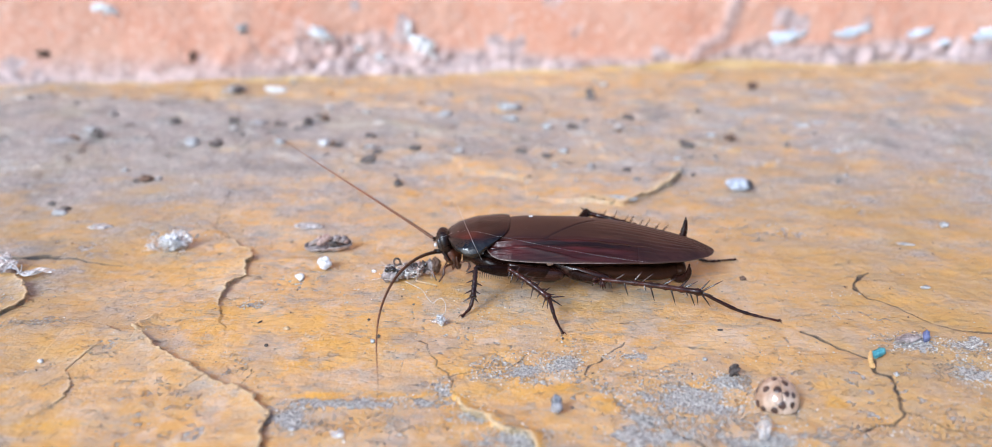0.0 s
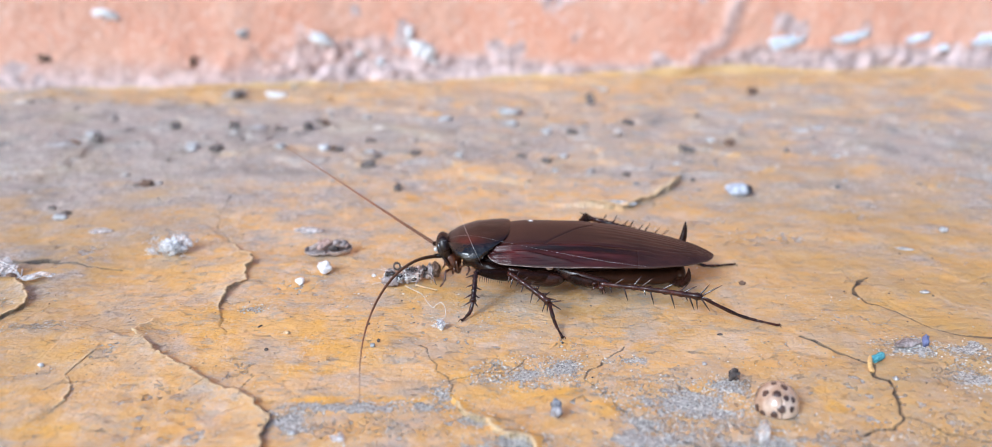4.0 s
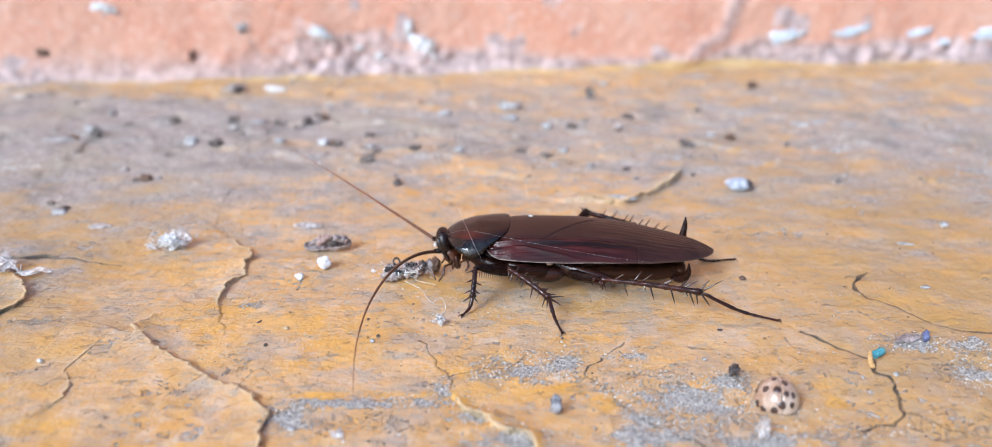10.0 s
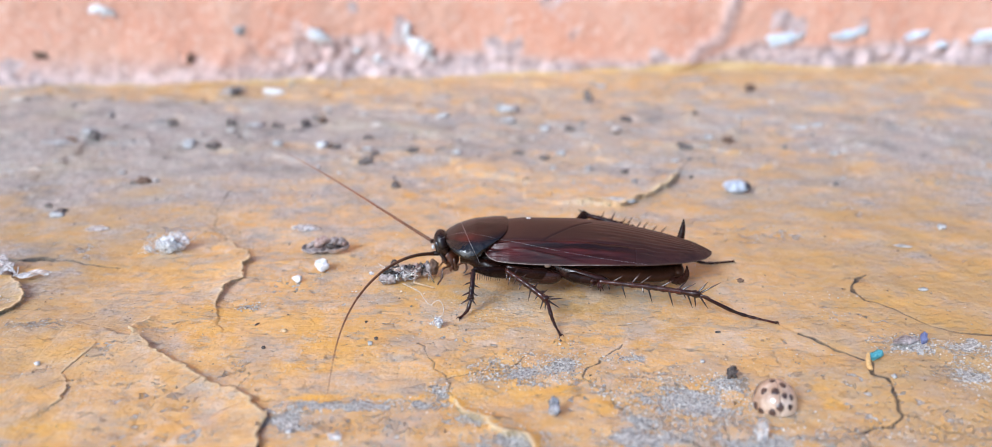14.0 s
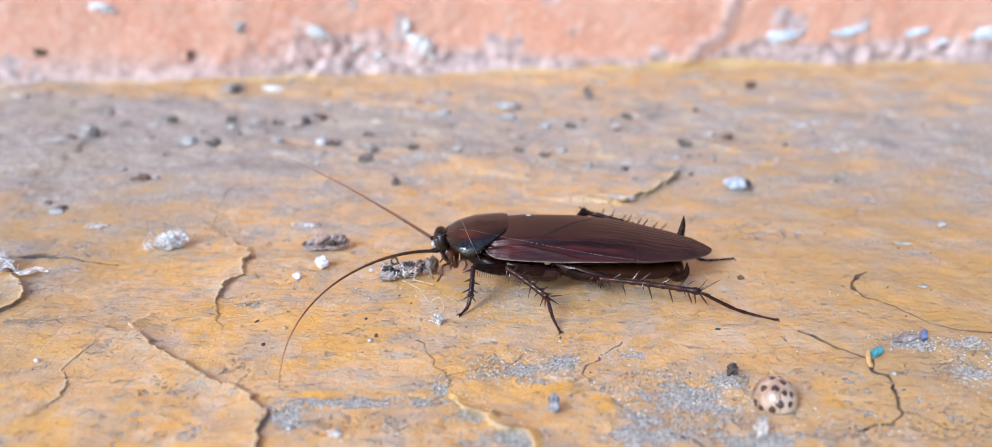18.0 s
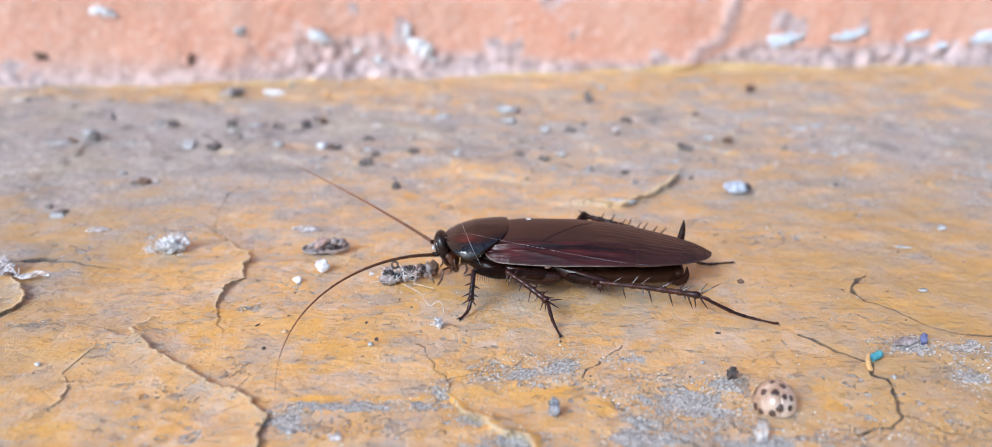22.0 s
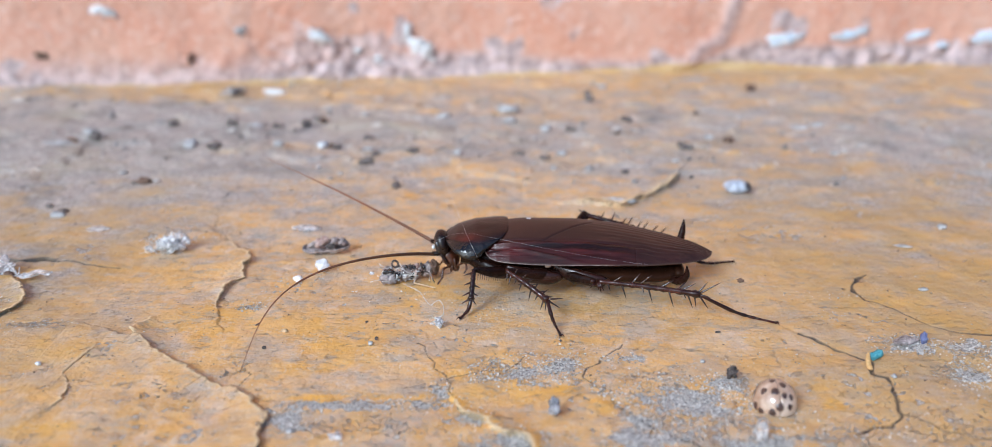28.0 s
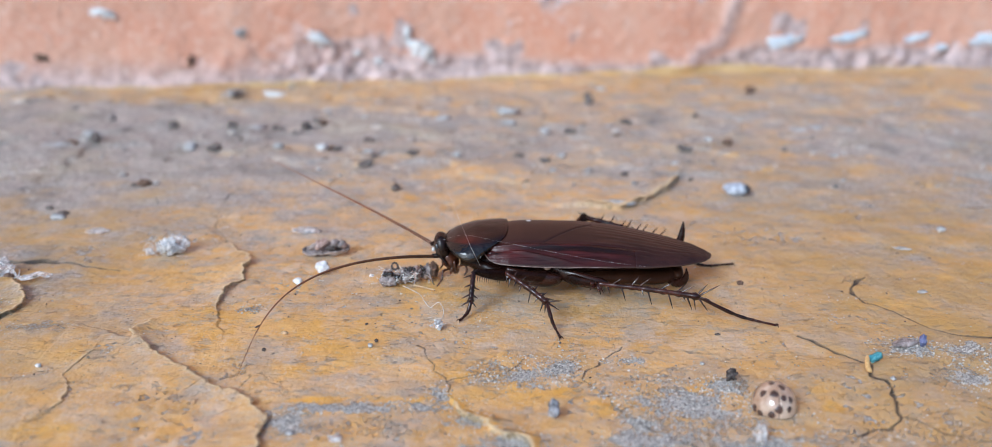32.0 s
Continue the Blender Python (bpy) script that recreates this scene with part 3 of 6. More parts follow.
def ground_fields(x, y):
    """Height, missing paint, dust and painted side dimming on the ledge, over arrays of places."""
    wx, wy = x + 0.95 * fbm(x, y, 2.4, 11, 5, 0.66), y + 0.95 * fbm(x, y, 2.4, 31, 5, 0.66)
    cx0, cy0 = x + 0.61 * fbm(x, y, 2.4, 11, 2, 0.66), y + 0.61 * fbm(x, y, 2.4, 31, 2, 0.66)
    bare, dent, lift, crack, lit_fray, fresh = (np.zeros(x.shape) for _ in range(6))
    ragged, broken = fbm(x, y, 1.6, 51, 4, 0.65), fbm(x, y, 4.5, 61, 3, 0.6)
    for points, width, depth, lip, reach in CRACKS:
        xs, ys = [p[0] for p in points], [p[1] for p in points]
        near = (x > min(xs) - 9) & (x < max(xs) + 9) & (y > min(ys) - 9) & (y < max(ys) + 9)
        if not near.any():
            continue
        d, side = along(points, wx[near], wy[near]) if lip else along(points, cx0[near], cy0[near])
        w = (0.6 if lip else 0.7) * width * (0.6 + 0.8 * ease(soft_noise(x[near] / 1.7, y[near] / 1.7, 71), -0.4, 0.6))
        cut = 1 - ease(d, 0.35 * w, 1.1 * w)
        dent[near] = np.maximum(dent[near], cut * depth * (1.2 if width > 0.5 else 0.85 if lip else 0.5))
        crack[near] = np.maximum(crack[near], (0.35 if lip else 1.0) * (1 - ease(d, 0.95 * w, 1.35 * w)) * (0.8 + 0.2 * ease(soft_noise(x[near] / 1.1, y[near] / 1.1, 81) + 0.5 * ragged[near], 0.25, 0.6)))
        bare[near] = np.maximum(bare[near], 0.45 * (1 - ease(d, 0.4 * w, np.minimum(4.0 * w, w + 0.5))))
        if lip:
            up = side * np.sign(lip) > 0
            lit_fray[near] = np.maximum(lit_fray[near], (1 - ease(d, np.where(up, 0.10, 0.0), np.where(up, 0.42, 0.12))) * ease(abs(lip), 0.05, 0.4) * (0.45 + 0.55 * ease(broken[near], -0.2, 0.2)))
            lift[near] += np.where(up, abs(lip) * np.exp(-d / reach) * (0.7 + 0.5 * soft_noise(x[near] / 5, y[near] / 5, 91)), 0)
    for cx, cy, rx, ry, *power in BARE:
        near = (abs(x - cx) < 2 * rx) & (abs(y - cy) < 2 * ry)
        if near.any():
            r = np.hypot((wx[near] - cx) / rx, (wy[near] - cy) / ry) + 1.15 * ragged[near] + 0.5 * broken[near]
            bare[near] = np.maximum(bare[near], (power or [0.85])[0] * (1 - ease(r, 0.35, 1.35)))
    for cx, cy, rx, ry in FRESH:
        near = (abs(x - cx) < 2 * rx) & (abs(y - cy) < 2 * ry)
        if near.any():
            r = np.hypot((wx[near] - cx) / rx, (wy[near] - cy) / ry) + 0.6 * ragged[near]
            fresh[near] = np.maximum(fresh[near], 1 - ease(r, 0.4, 1.1))
    near = (abs(x) < 8) & (y < 82)
    if near.any():
        d, side = along([(-5.0, 79.5), (-2.9, 76.6), (-0.9, 74.9), (1.0, 72.6), (3.5, 71.6), (4.3, 67.0)], wx[near], wy[near])
        fresh[near] = np.maximum(fresh[near], np.where(side > 0, 1 - ease(d, 0.3, 1.3), 0))
    worn = fbm(x * 0.7, y, 5.0, 111, 5, 0.6) + 0.35 * fbm(x, y, 24, 131, 2)
    bare = np.maximum(bare, ease(worn, 0.22, 0.65) * 0.42)
    crumbs = fbm(x, y, 0.9, 151, 3, 0.6)
    bare = np.maximum(bare, ease(crumbs + 0.5 * fbm(x, y, 9, 171, 2), 0.4, 0.75) * 0.7)
    fresh = np.maximum(fresh, 0.6 * ease(fbm(x * 0.6, y, 8, 181, 4, 0.6), 0.12, 0.5) * (1 - ease(y, 105, 135)))
    bare = bare * (1 - 0.8 * fresh)
    calm_spot = np.exp(-((x - 28) / 20) ** 2 - ((y - 109) / 17) ** 2)
    bare = bare * (1 - 0.75 * calm_spot)
    band = np.exp(-((y - 186 + 0.06 * x) / 27.0) ** 2) * (0.56 + 0.75 * ease(-x, 15, 75) + 0.14 * ease(x, 45, 90))
    # The leftward dust term dims that side, in place of vignetting.
    dust = 0.20 + 0.36 * band + 0.32 * fbm(x * 0.5, y, 16, 191, 5, 0.6) + 0.24 * ease(y, 90, 145) - 0.08 * ease(x, 10, 40) * (1 - ease(y, 125, 165)) + 0.16 * ease(-x, 25, 75)
    strip = ease(y - 230 - 0.125 * x + 7.0 * fbm(x, y, 22, 271, 3), 0, 12)
    dust += 0.10 * ease(y, 140, 180)
    dust -= strip * (0.34 + 0.3 * fbm(x * 0.5, y, 14, 281, 3))
    dust = dust - 0.7 * fresh - 0.34 * calm_spot
    # Falloff of light to right and left, put into the paint colour.
    side_dim = 0.8 * ease(x, 18, 55) * (1 - 0.6 * ease(y, 130, 190)) + 0.95 * ease(-x, 34, 68) * (1 - 0.5 * ease(y, 150, 200))
    calm = ease(np.hypot((x - 11) / 40, (y - 104) / 16), 0.7, 1.2)
    z = (0.1 + 0.6 * calm) * fbm(x, y, 26, 211, 3) + (0.14 + 0.22 * calm) * fbm(x * 0.8, y, 6, 231, 4, 0.55) + 0.02 * fbm(x * 0.3, y, 1.0, 251, 3)
    z += ease(y, 135, 175) * (0.45 * fbm(x * 0.8, y, 4.0, 291, 4, 0.6) + 0.6 * ease(fbm(x * 0.7, y, 9.0, 296, 3), 0.1, 0.2))
    z += lift - dent - bare * (0.05 + 0.10 * crumbs)
    return z, bare, np.clip(dust, 0, 1), crack, lit_fray, fresh, side_dim


def ground_z(x, y):
    return float(ground_fields(np.array([float(x)]), np.array([float(y)]))[0][0])


def sheet(name, place, nx, ny, material, fields):
    """A grid mesh from an array of places in millimetres, with named values at its points."""
    me = bpy.data.meshes.new(name)
    idx = np.arange(nx * ny).reshape(ny, nx)
    quads = np.stack([idx[:-1, :-1], idx[:-1, 1:], idx[1:, 1:], idx[1:, :-1]], -1).reshape(-1, 4)
    me.vertices.add(nx * ny)
    me.vertices.foreach_set("co", (place * MM).astype(np.float32).ravel())
    me.loops.add(quads.size)
    me.loops.foreach_set("vertex_index", quads.ravel().astype(np.int32))
    me.polygons.add(len(quads))
    me.polygons.foreach_set("loop_start", (np.arange(len(quads)) * 4).astype(np.int32))
    me.polygons.foreach_set("use_smooth", np.ones(len(quads), bool))
    me.update(calc_edges=True)
    for key, value in fields.items():
        me.attributes.new(key, "FLOAT", "POINT").data.foreach_set("value", value.astype(np.float32).ravel())
    me.materials.append(material)
    return new(name, me)


def graded(*runs):
    """Grid lines from runs of (start, end, first step, last step)."""
    out = []
    for start, end, s0, s1 in runs:
        v = start
        while v < end - 0.3 * s0:
            out.append(v)
            v += s0 + (s1 - s0) * (v - start) / (end - start)
    return np.array(out + [runs[-1][1]])


# ---- structure ----
def build_ground():
    gx = graded((-1500, -300, 500, 150), (-300, -175, 60, 2), (-175, -84, 1.2, 0.25), (-84, -62, 0.24, 0.14), (-62, 62, 0.135, 0.135), (62, 84, 0.14, 0.24), (84, 175, 0.25, 1.2), (175, 300, 2, 60), (300, 1500, 150, 500))
    gy = graded((-1500, -100, 500, 80), (-100, 62, 60, 0.3), (62, 122, 0.135, 0.135), (122, 300, 0.18, 1.2), (300, 600, 20, 60))
    x, y = np.meshgrid(gx, gy)
    z, bare, dust, crack, lit_fray, fresh, side_dim = ground_fields(x, y)
    far = ease(np.hypot(x, y - 130), 260, 420)
    ob = sheet("ground", np.stack([x, y, z * (1 - far)], -1), len(gx), len(gy), M_GROUND, {"bare": bare, "dust": dust, "crack": crack, "lit_fray": lit_fray, "fresh": fresh, "side_dim": side_dim})
    return tagged(ob, "ochre-painted cement ledge with peeling, cracked paint and grey dust", "floor", kind="structure")


def wall_foot(x):
    """How far back the wall meets the ledge."""
    x = np.asarray(x, float)
    return 239 + 0.125 * (x + 136) + 2.5 * fbm(x, 0 * x, 60, 301, 3)


def wall_face(x, z):
    wx, wz = x + 2 * fbm(x, z, 9, 311), z + 2 * fbm(x, z, 9, 331)
    rough = fbm(wx, wz * 1.2, 7, 351, 5, 0.6)
    low = 1 - ease(z - 2.5 * fbm(x, z, 12, 371, 3) + 7.0 * (1 - ease(x, -95, -65)) - 3.0 * ease(x, -75, -30) * (1 - ease(x, 0, 20)) - 3.5 * ease(x, 60, 80), 2.0, 6.0)
    out = 2.2 * fbm(x, z, 40, 391, 3) + (0.4 + 0.8 * low) * rough + 0.35 * fbm(x, z, 1.6, 411, 3)
    out += 2.2 * np.exp(-np.maximum(z, 0) / 3.5) * (0.6 + 0.4 * rough)
    knobs = np.exp(-((x + 42) / 30.0) ** 2 - ((z - 3) / 9.0) ** 2) + 0.7 * np.exp(-((x - 128) / 34.0) ** 2 - ((z - 5) / 5.0) ** 2)
    out += 3.2 * knobs * fbm(x, z, 5.5, 461, 3, 0.6)
    ridge, _ = along([(60.0, 4.0), (69.0, 9.0), (72.0, 16.0), (76.0, 30.0)], wx, wz)
    out += 1.0 * np.exp(-(ridge / 2.2) ** 2)
    plaster_mix = np.maximum(ease(fbm(x, z, 13, 431, 4, 0.6), 0.30, 0.45), low)
    blot = 1 - ease(np.hypot((wx + 45) / 26, (wz - 3) / 13) + 0.5 * rough, 0.6, 1.0)
    lap = 2.4 * np.exp(-((x - 66) / 42.0) ** 2) - 0.1 + 1.0 * fbm(x, z, 11, 451, 3)
    ochre = 1 - ease(z, lap, lap + 0.5)
    plaster_mix = np.maximum(plaster_mix, 0.8 * np.exp(-(ridge / 2.2) ** 2))
    # The wall foot at left mixes in plaster colour, greyer and darker.
    plaster_mix = np.maximum(plaster_mix, 0.85 * (1 - ease(z + 2 * rough, 1, 10)) * (1 - ease(x, -70, -40)))
    return out, np.maximum(plaster_mix, blot * 0.8), ochre


def build_wall():
    gx = graded((-1500, -260, 500, 100), (-260, -190, 30, 1.2), (-190, 190, 0.7, 0.7), (190, 260, 1.2, 30), (260, 1500, 100, 500))
    gz = graded((-4, 34, 0.5, 0.6), (34, 120, 0.8, 12), (120, 1000, 20, 300))
    x, z = np.meshgrid(gx, gz)
    out, bare, ochre = wall_face(x, z)
    calm = 1 - ease(z, 60, 200)
    y = wall_foot(x) - out * calm + 0.02 * z
    ob = sheet("wall_back", np.stack([x, y, z], -1), len(gx), len(gz), M_WALL, {"bare": bare, "ochre": ochre})
    thick = ob.modifiers.new("thickness", "SOLIDIFY")
    thick.thickness, thick.offset = 0.1, -1.0
    tagged(ob, "rough salmon-painted plaster wall with chipped pale patches", "wall", kind="structure")
    for k, (cx, cz, w, h) in enumerate([(88.5, 9.0, 7.6, 2.6), (109.5, 10.2, 9.0, 2.3), (132.0, 9.4, 6.0, 1.8), (155.0, 8.4, 7.5, 2.6), (-21.5, 7.6, 5.6, 5.0), (-25.5, 12.6, 1.8, 5.0),
                                        (-51.0, 12.4, 5.2, 3.0), (-108.0, 20.5, 5.0, 2.0), (-40.0, 8.0, 1.8, 1.4), (141.0, 6.6, 2.6, 1.4), (-86.0, 7.2, 1.1, 2.2), (-72.0, 14.5, 2.2, 2.2), (142.0, 5.2, 2.4, 1.6), (-34.0, 5.5, 1.8, 2.0), (-126.0, 9.0, 2.6, 1.2)]):
        dark = k in (10, 12, 14)
        bm = blob(w * 0.5 * 1.15, 0.8, h * 0.5 * 1.15, 40 + k, 1.0, 4, 2.0, turn=Euler((0.3, radians(-10 if cx > 0 else 12), 0)).to_matrix())
        o, _, _ = wall_face(np.array([cx]), np.array([cz]))
        depth = float(wall_foot(cx) - o[0] + 0.02 * cz)
        bmesh.ops.translate(bm, vec=Vector((cx, depth - 0.2, cz)), verts=bm.verts)
        part("plaster_chip", bm, M_BROWN if dark else M_PALESTONE if k == 11 else M_BLUEWHITE if cx > 0 else M_WHITE, ob, "small brown mark on the plaster" if dark else "pale bluish chip of bare plaster" if cx > 0 else "white chip of bare plaster")


def build_flake(parent, index, reach, rise, over, start=0.0, end=1.0):
    """A curled lip of loose paint along one of the cracks, standing a little over its edge."""
    points, _, _, lip, _ = CRACKS[index]
    p = np.array(points, float)
    run = np.concatenate([[0], np.cumsum(np.hypot(*np.diff(p, axis=0).T))])
    n = max(8, int(run[-1] * (end - start) / 0.16))
    s = np.linspace(run[-1] * start, run[-1] * end, n)
    px, py = np.interp(s, run, p[:, 0]), np.interp(s, run, p[:, 1])
    px, py = px - 0.95 * fbm(px, py, 2.4, 11, 5, 0.66), py - 0.95 * fbm(px, py, 2.4, 31, 5, 0.66)
    wide = np.ones(9) / 9
    gx, gy = np.gradient(np.convolve(np.pad(px, 4, "edge"), wide, "valid")), np.gradient(np.convolve(np.pad(py, 4, "edge"), wide, "valid"))
    size = np.maximum(np.hypot(gx, gy), 1e-6)
    nx, ny = -gy / size * np.sign(lip), gx / size * np.sign(lip)
    taper = ease(np.linspace(0, 1, n), 0, 0.12) * (1 - ease(np.linspace(0, 1, n), 0.85, 1.0))
    ragged = 0.6 + 0.8 * fbm(s, 0 * s, 1.3, 470 + index, 4, 0.6)
    curl = taper * (0.75 + 0.7 * fbm(s, 0 * s, 3.5, 480 + index, 3))
    rows, lit_fray = [], []
    for c, down in ((1.0, 0), (0.75, 0), (0.55, 0), (0.38, 0), (0.24, 0), (0.14, 0), (0.07, 0), (0.02, 0), (-0.01, 0), (-0.01, 1), (0.03, 1), (0.12, 1), (0.3, 1)):
        off = reach * c if c > 0 else -over * ragged * taper
        x, y = px + nx * off, py + ny * off
        z = ground_fields(px + nx * max(reach * c, 0.35), py + ny * max(reach * c, 0.35))[0]
        z = z + 0.03 * (1 - c) - 0.06 * (c > 0.9) + rise * curl * max(0.0, 1 - max(c, 0)) ** 2 - 0.13 * down
        rows.append(np.stack([x, y, z], -1))
        lit_fray.append(np.full(n, 0.9 if c < 0.05 else 0.35 if c < 0.1 else 0.0))
    place = np.stack(rows)
    if lip < 0:
        place = place[:, ::-1]
    _, bare, dust, _, _, fresh, side_dim = ground_fields(place[..., 0], place[..., 1])
    ob = sheet("paint_flake", place, n, len(rows), M_GROUND, {"bare": bare * 0.5, "dust": dust, "crack": bare * 0, "lit_fray": np.stack(lit_fray), "fresh": fresh, "side_dim": side_dim})
    ob.parent = parent
    return tagged(ob, "loose curled lip of ochre paint")


LEDGE = build_ground()
for spec in ((1, 3.0, 0.35, 0.3), (2, 2.0, 0.45, 0.3), (3, 4.0, 0.28, 0.3), (5, 2.5, 0.08, 0.1), (9, 3.0, 0.4, 0.3), (16, 5.0, 0.7, 0.5), (17, 1.6, 0.3, 0.25)):
    build_flake(LEDGE, *spec)
build_wall()


# ---- cockroach ----
BODY = (11.0, 109.1)   # under the middle of its body; its head points to -x


def wing_edge(x):
    return lerp(x, (-12.3, 3.6), (-12.1, 4.6), (-11.7, 5.3), (-10.8, 5.85), (-9, 6.2), (-2, 6.6), (5, 6.5), (10, 5.7), (13.5, 4.5), (16.2, 3.1), (17.8, 1.9), (18.6, 0.9), (18.95, 0.15))


def wing_top(x):
    return lerp(x, (-12.3, 7.5), (-11.0, 8.4), (-9.6, 8.84), (-8.6, 9.0), (-7, 9.14), (0, 9.0), (5, 8.45), (9, 7.7), (13, 6.7), (16.2, 5.75), (18.0, 4.95), (18.95, 4.4))


def wing_low(x):
    return lerp(x, (-12.3, 6.4), (-11.7, 5.9), (-10.8, 5.55), (-6, 5.3), (6, 5.2), (12, 4.7), (16, 4.4), (18.95, 4.2))


def arch(v, p=2.5, q=0.72):
    return max(0.0, 1 - abs(v) ** p) ** q


def wing_arch(v):
    """Rather flat on the back, then a ridge and a steep flank."""
    a = abs(v)
    flank = 0.66 * max(0.0, 1 - ((a - 0.6) / 0.4) ** 1.6 if a > 0.6 else 1.0)
    return 0.34 * max(0.0, 1 - (a / 0.66) ** 2) + flank


def wing_place(x, v, drop=0.0):
    z = wing_low(x) + (wing_top(x) - wing_low(x)) * wing_arch(v) - drop
    fold_x, fold_v = x + 4.9, v + 0.69                     # the oblique fold of the fore wing
    d = abs(fold_v - fold_x * 0.092)
    if v < 0.02 and -4.9 < x < 2.2:
        z -= 0.12 * math.exp(-(d / 0.014) ** 2)
        z += 0.04 * math.exp(-(d / 0.12) ** 2) * (1 if fold_v > fold_x * 0.092 else 0)
    if v < -0.3:                                           # the shoulder ridge, and a crinkled one below it
        fade = max(0.0, min(1.0, (4.0 - x) / 9.0))
        z += 0.26 * fade * math.exp(-((v + 0.745 - 0.006 * (x + 11)) / 0.030) ** 2)
        z -= 0.12 * fade * math.exp(-((v + 0.80 - 0.006 * (x + 11)) / 0.035) ** 2)
        low = -0.815 - 0.019 * (x + 8.0)
        strip = max(0.0, min(1.0, (x + 9.2) / 2.0)) * max(0.0, min(1.0, (0.5 - x) / 3.0))
        z += strip * math.exp(-((v - low) / 0.020) ** 2) * (0.24 + 0.09 * noise.noise((x * 1.6, 9.0, 2.0)) * math.sin(x * 8.0 + 3.0 * noise.noise((x * 2.0, v * 8, 3.0))))
        rear = max(0.0, min(1.0, (x + 3.0) / 5.0)) * max(0.0, min(1.0, (15.0 - x) / 6.0))
        z += 0.05 * rear * min(1.0, max(0.0, (-0.56 - v) / 0.1)) * math.sin(v * 62 + x * 0.55 + 2.0 * noise.noise((x * 0.4, v * 4, 1.0)))
    if v > -0.66:
        z += 0.022 * math.sin(v * 58 + x * 0.35 + 0.8 * noise.noise((x * 0.3, v * 3, 7.0))) * max(0.0, min(1.0, (x - 1.0 - 5.0 * max(0.0, v)) / 5))
    return Vector((x, wing_edge(x) * v, z))


def leg(parent, name, joints, radii, spines, segments, flip=1, label="", bulge=0.42, reach=1.15):
    """A leg in parts: the thigh carries the shin, the foot, its claws and the spines (how far along the shin, way along x, across, up)."""
    j = [Vector((p[0], p[1] * flip, p[2])) for p in joints]
    hip, knee, ankle, toe = j[0], j[1], j[2], j[-1]
    mid = (hip + knee) / 2 + Vector((0, 0, -0.25))
    thigh = part(name, tube(bent([hip, mid, knee], 6), [radii[0] * lerp(k / 12, (0, 0.8), (0.35, 1.1), (0.7, max(0.8, bulge)), (1, bulge)) for k in range(13)], 12, flat=0.7), M_BELLY, parent, label)
    n = 26
    shin = [knee.lerp(ankle, k / n) + Vector((0, 0, 0.14 * math.sin(math.pi * k / n))) for k in range(n + 1)]
    part("tibia", tube(shin, [radii[1] * (0.80 + 0.30 * k / n) * (1.2 if k % 4 == 1 else 0.98 if k % 2 else 0.86) * (0.75 if k == 0 else 1.12 if k > n - 3 else 1) for k in range(n + 1)], 9, flat=0.85), M_LEG, thigh)
    line = bent(j[2:], 24)
    run = [0.0]
    for a, b in zip(line, line[1:]):
        run.append(run[-1] + (b - a).length)
    start = 0.0
    for k, share in enumerate(segments):
        ends = [run[-1] * (start + share * q) for q in (0.0, 0.12, 0.5, 0.88, 1.0)]
        start += share
        pts = []
        for e in ends:
            i = max(i for i in range(len(run)) if run[i] <= e + 1e-9)
            i = min(i, len(run) - 2)
            pts.append(line[i].lerp(line[i + 1], (e - run[i]) / (run[i + 1] - run[i])))
        q = radii[2] * (1.0 - 0.10 * k)
        part("tarsal_segment", tube(pts, [q * 0.78, q * 0.88, q * 0.95, q * 1.08, q * 0.85], 8), M_LEG, thigh)
    way = (toe - j[-2]).normalized()
    side = way.cross(Vector((0, 0, 1))).normalized()
    part("foot_pad", blob(0.2, 0.2, 0.16, 3, 0.1, 2, 1, toe + way * 0.1 + Vector((0, 0, 0.02))), M_BELLY, thigh)
    for s in (-1, 1):
        a = toe + Vector((0, 0, 0.05))
        tip = toe + way * 0.6 + side * 0.32 * s
        tip.z = 0.03
        part("claw", tube(bent([a, (a + tip) / 2 + Vector((0, 0, 0.16)), tip], 4), [0.09, 0.085, 0.08, 0.075, 0.07, 0.06, 0.05, 0.035, 0.02], 5), M_LEG, thigh)
    for t, dx, dy, dz in spines:
        base = knee.lerp(ankle, t) + Vector((0, 0, 0.14 * math.sin(math.pi * t)))
        tip = base + Vector((dx, dy * flip, dz)) * reach
        tip.z = max(tip.z, 0.15)
        part("spine", tube([base, base.lerp(tip, 0.3) + Vector((0, 0, 0.015)), base.lerp(tip, 0.7) + Vector((0, 0, 0.015)), tip], [0.15, 0.12, 0.085, 0.02], 6), M_SPINE, thigh)
    if name == "front_leg":
        for k in range(11):
            base = hip + (knee - hip) * (0.35 + 0.055 * k) + Vector((0, -0.3 * flip, -0.55))
            part("spine", tube([base, base + Vector((-0.05, -0.1 * flip, -0.8))], [0.06, 0.02], 5), M_SPINE, thigh)
    return thigh


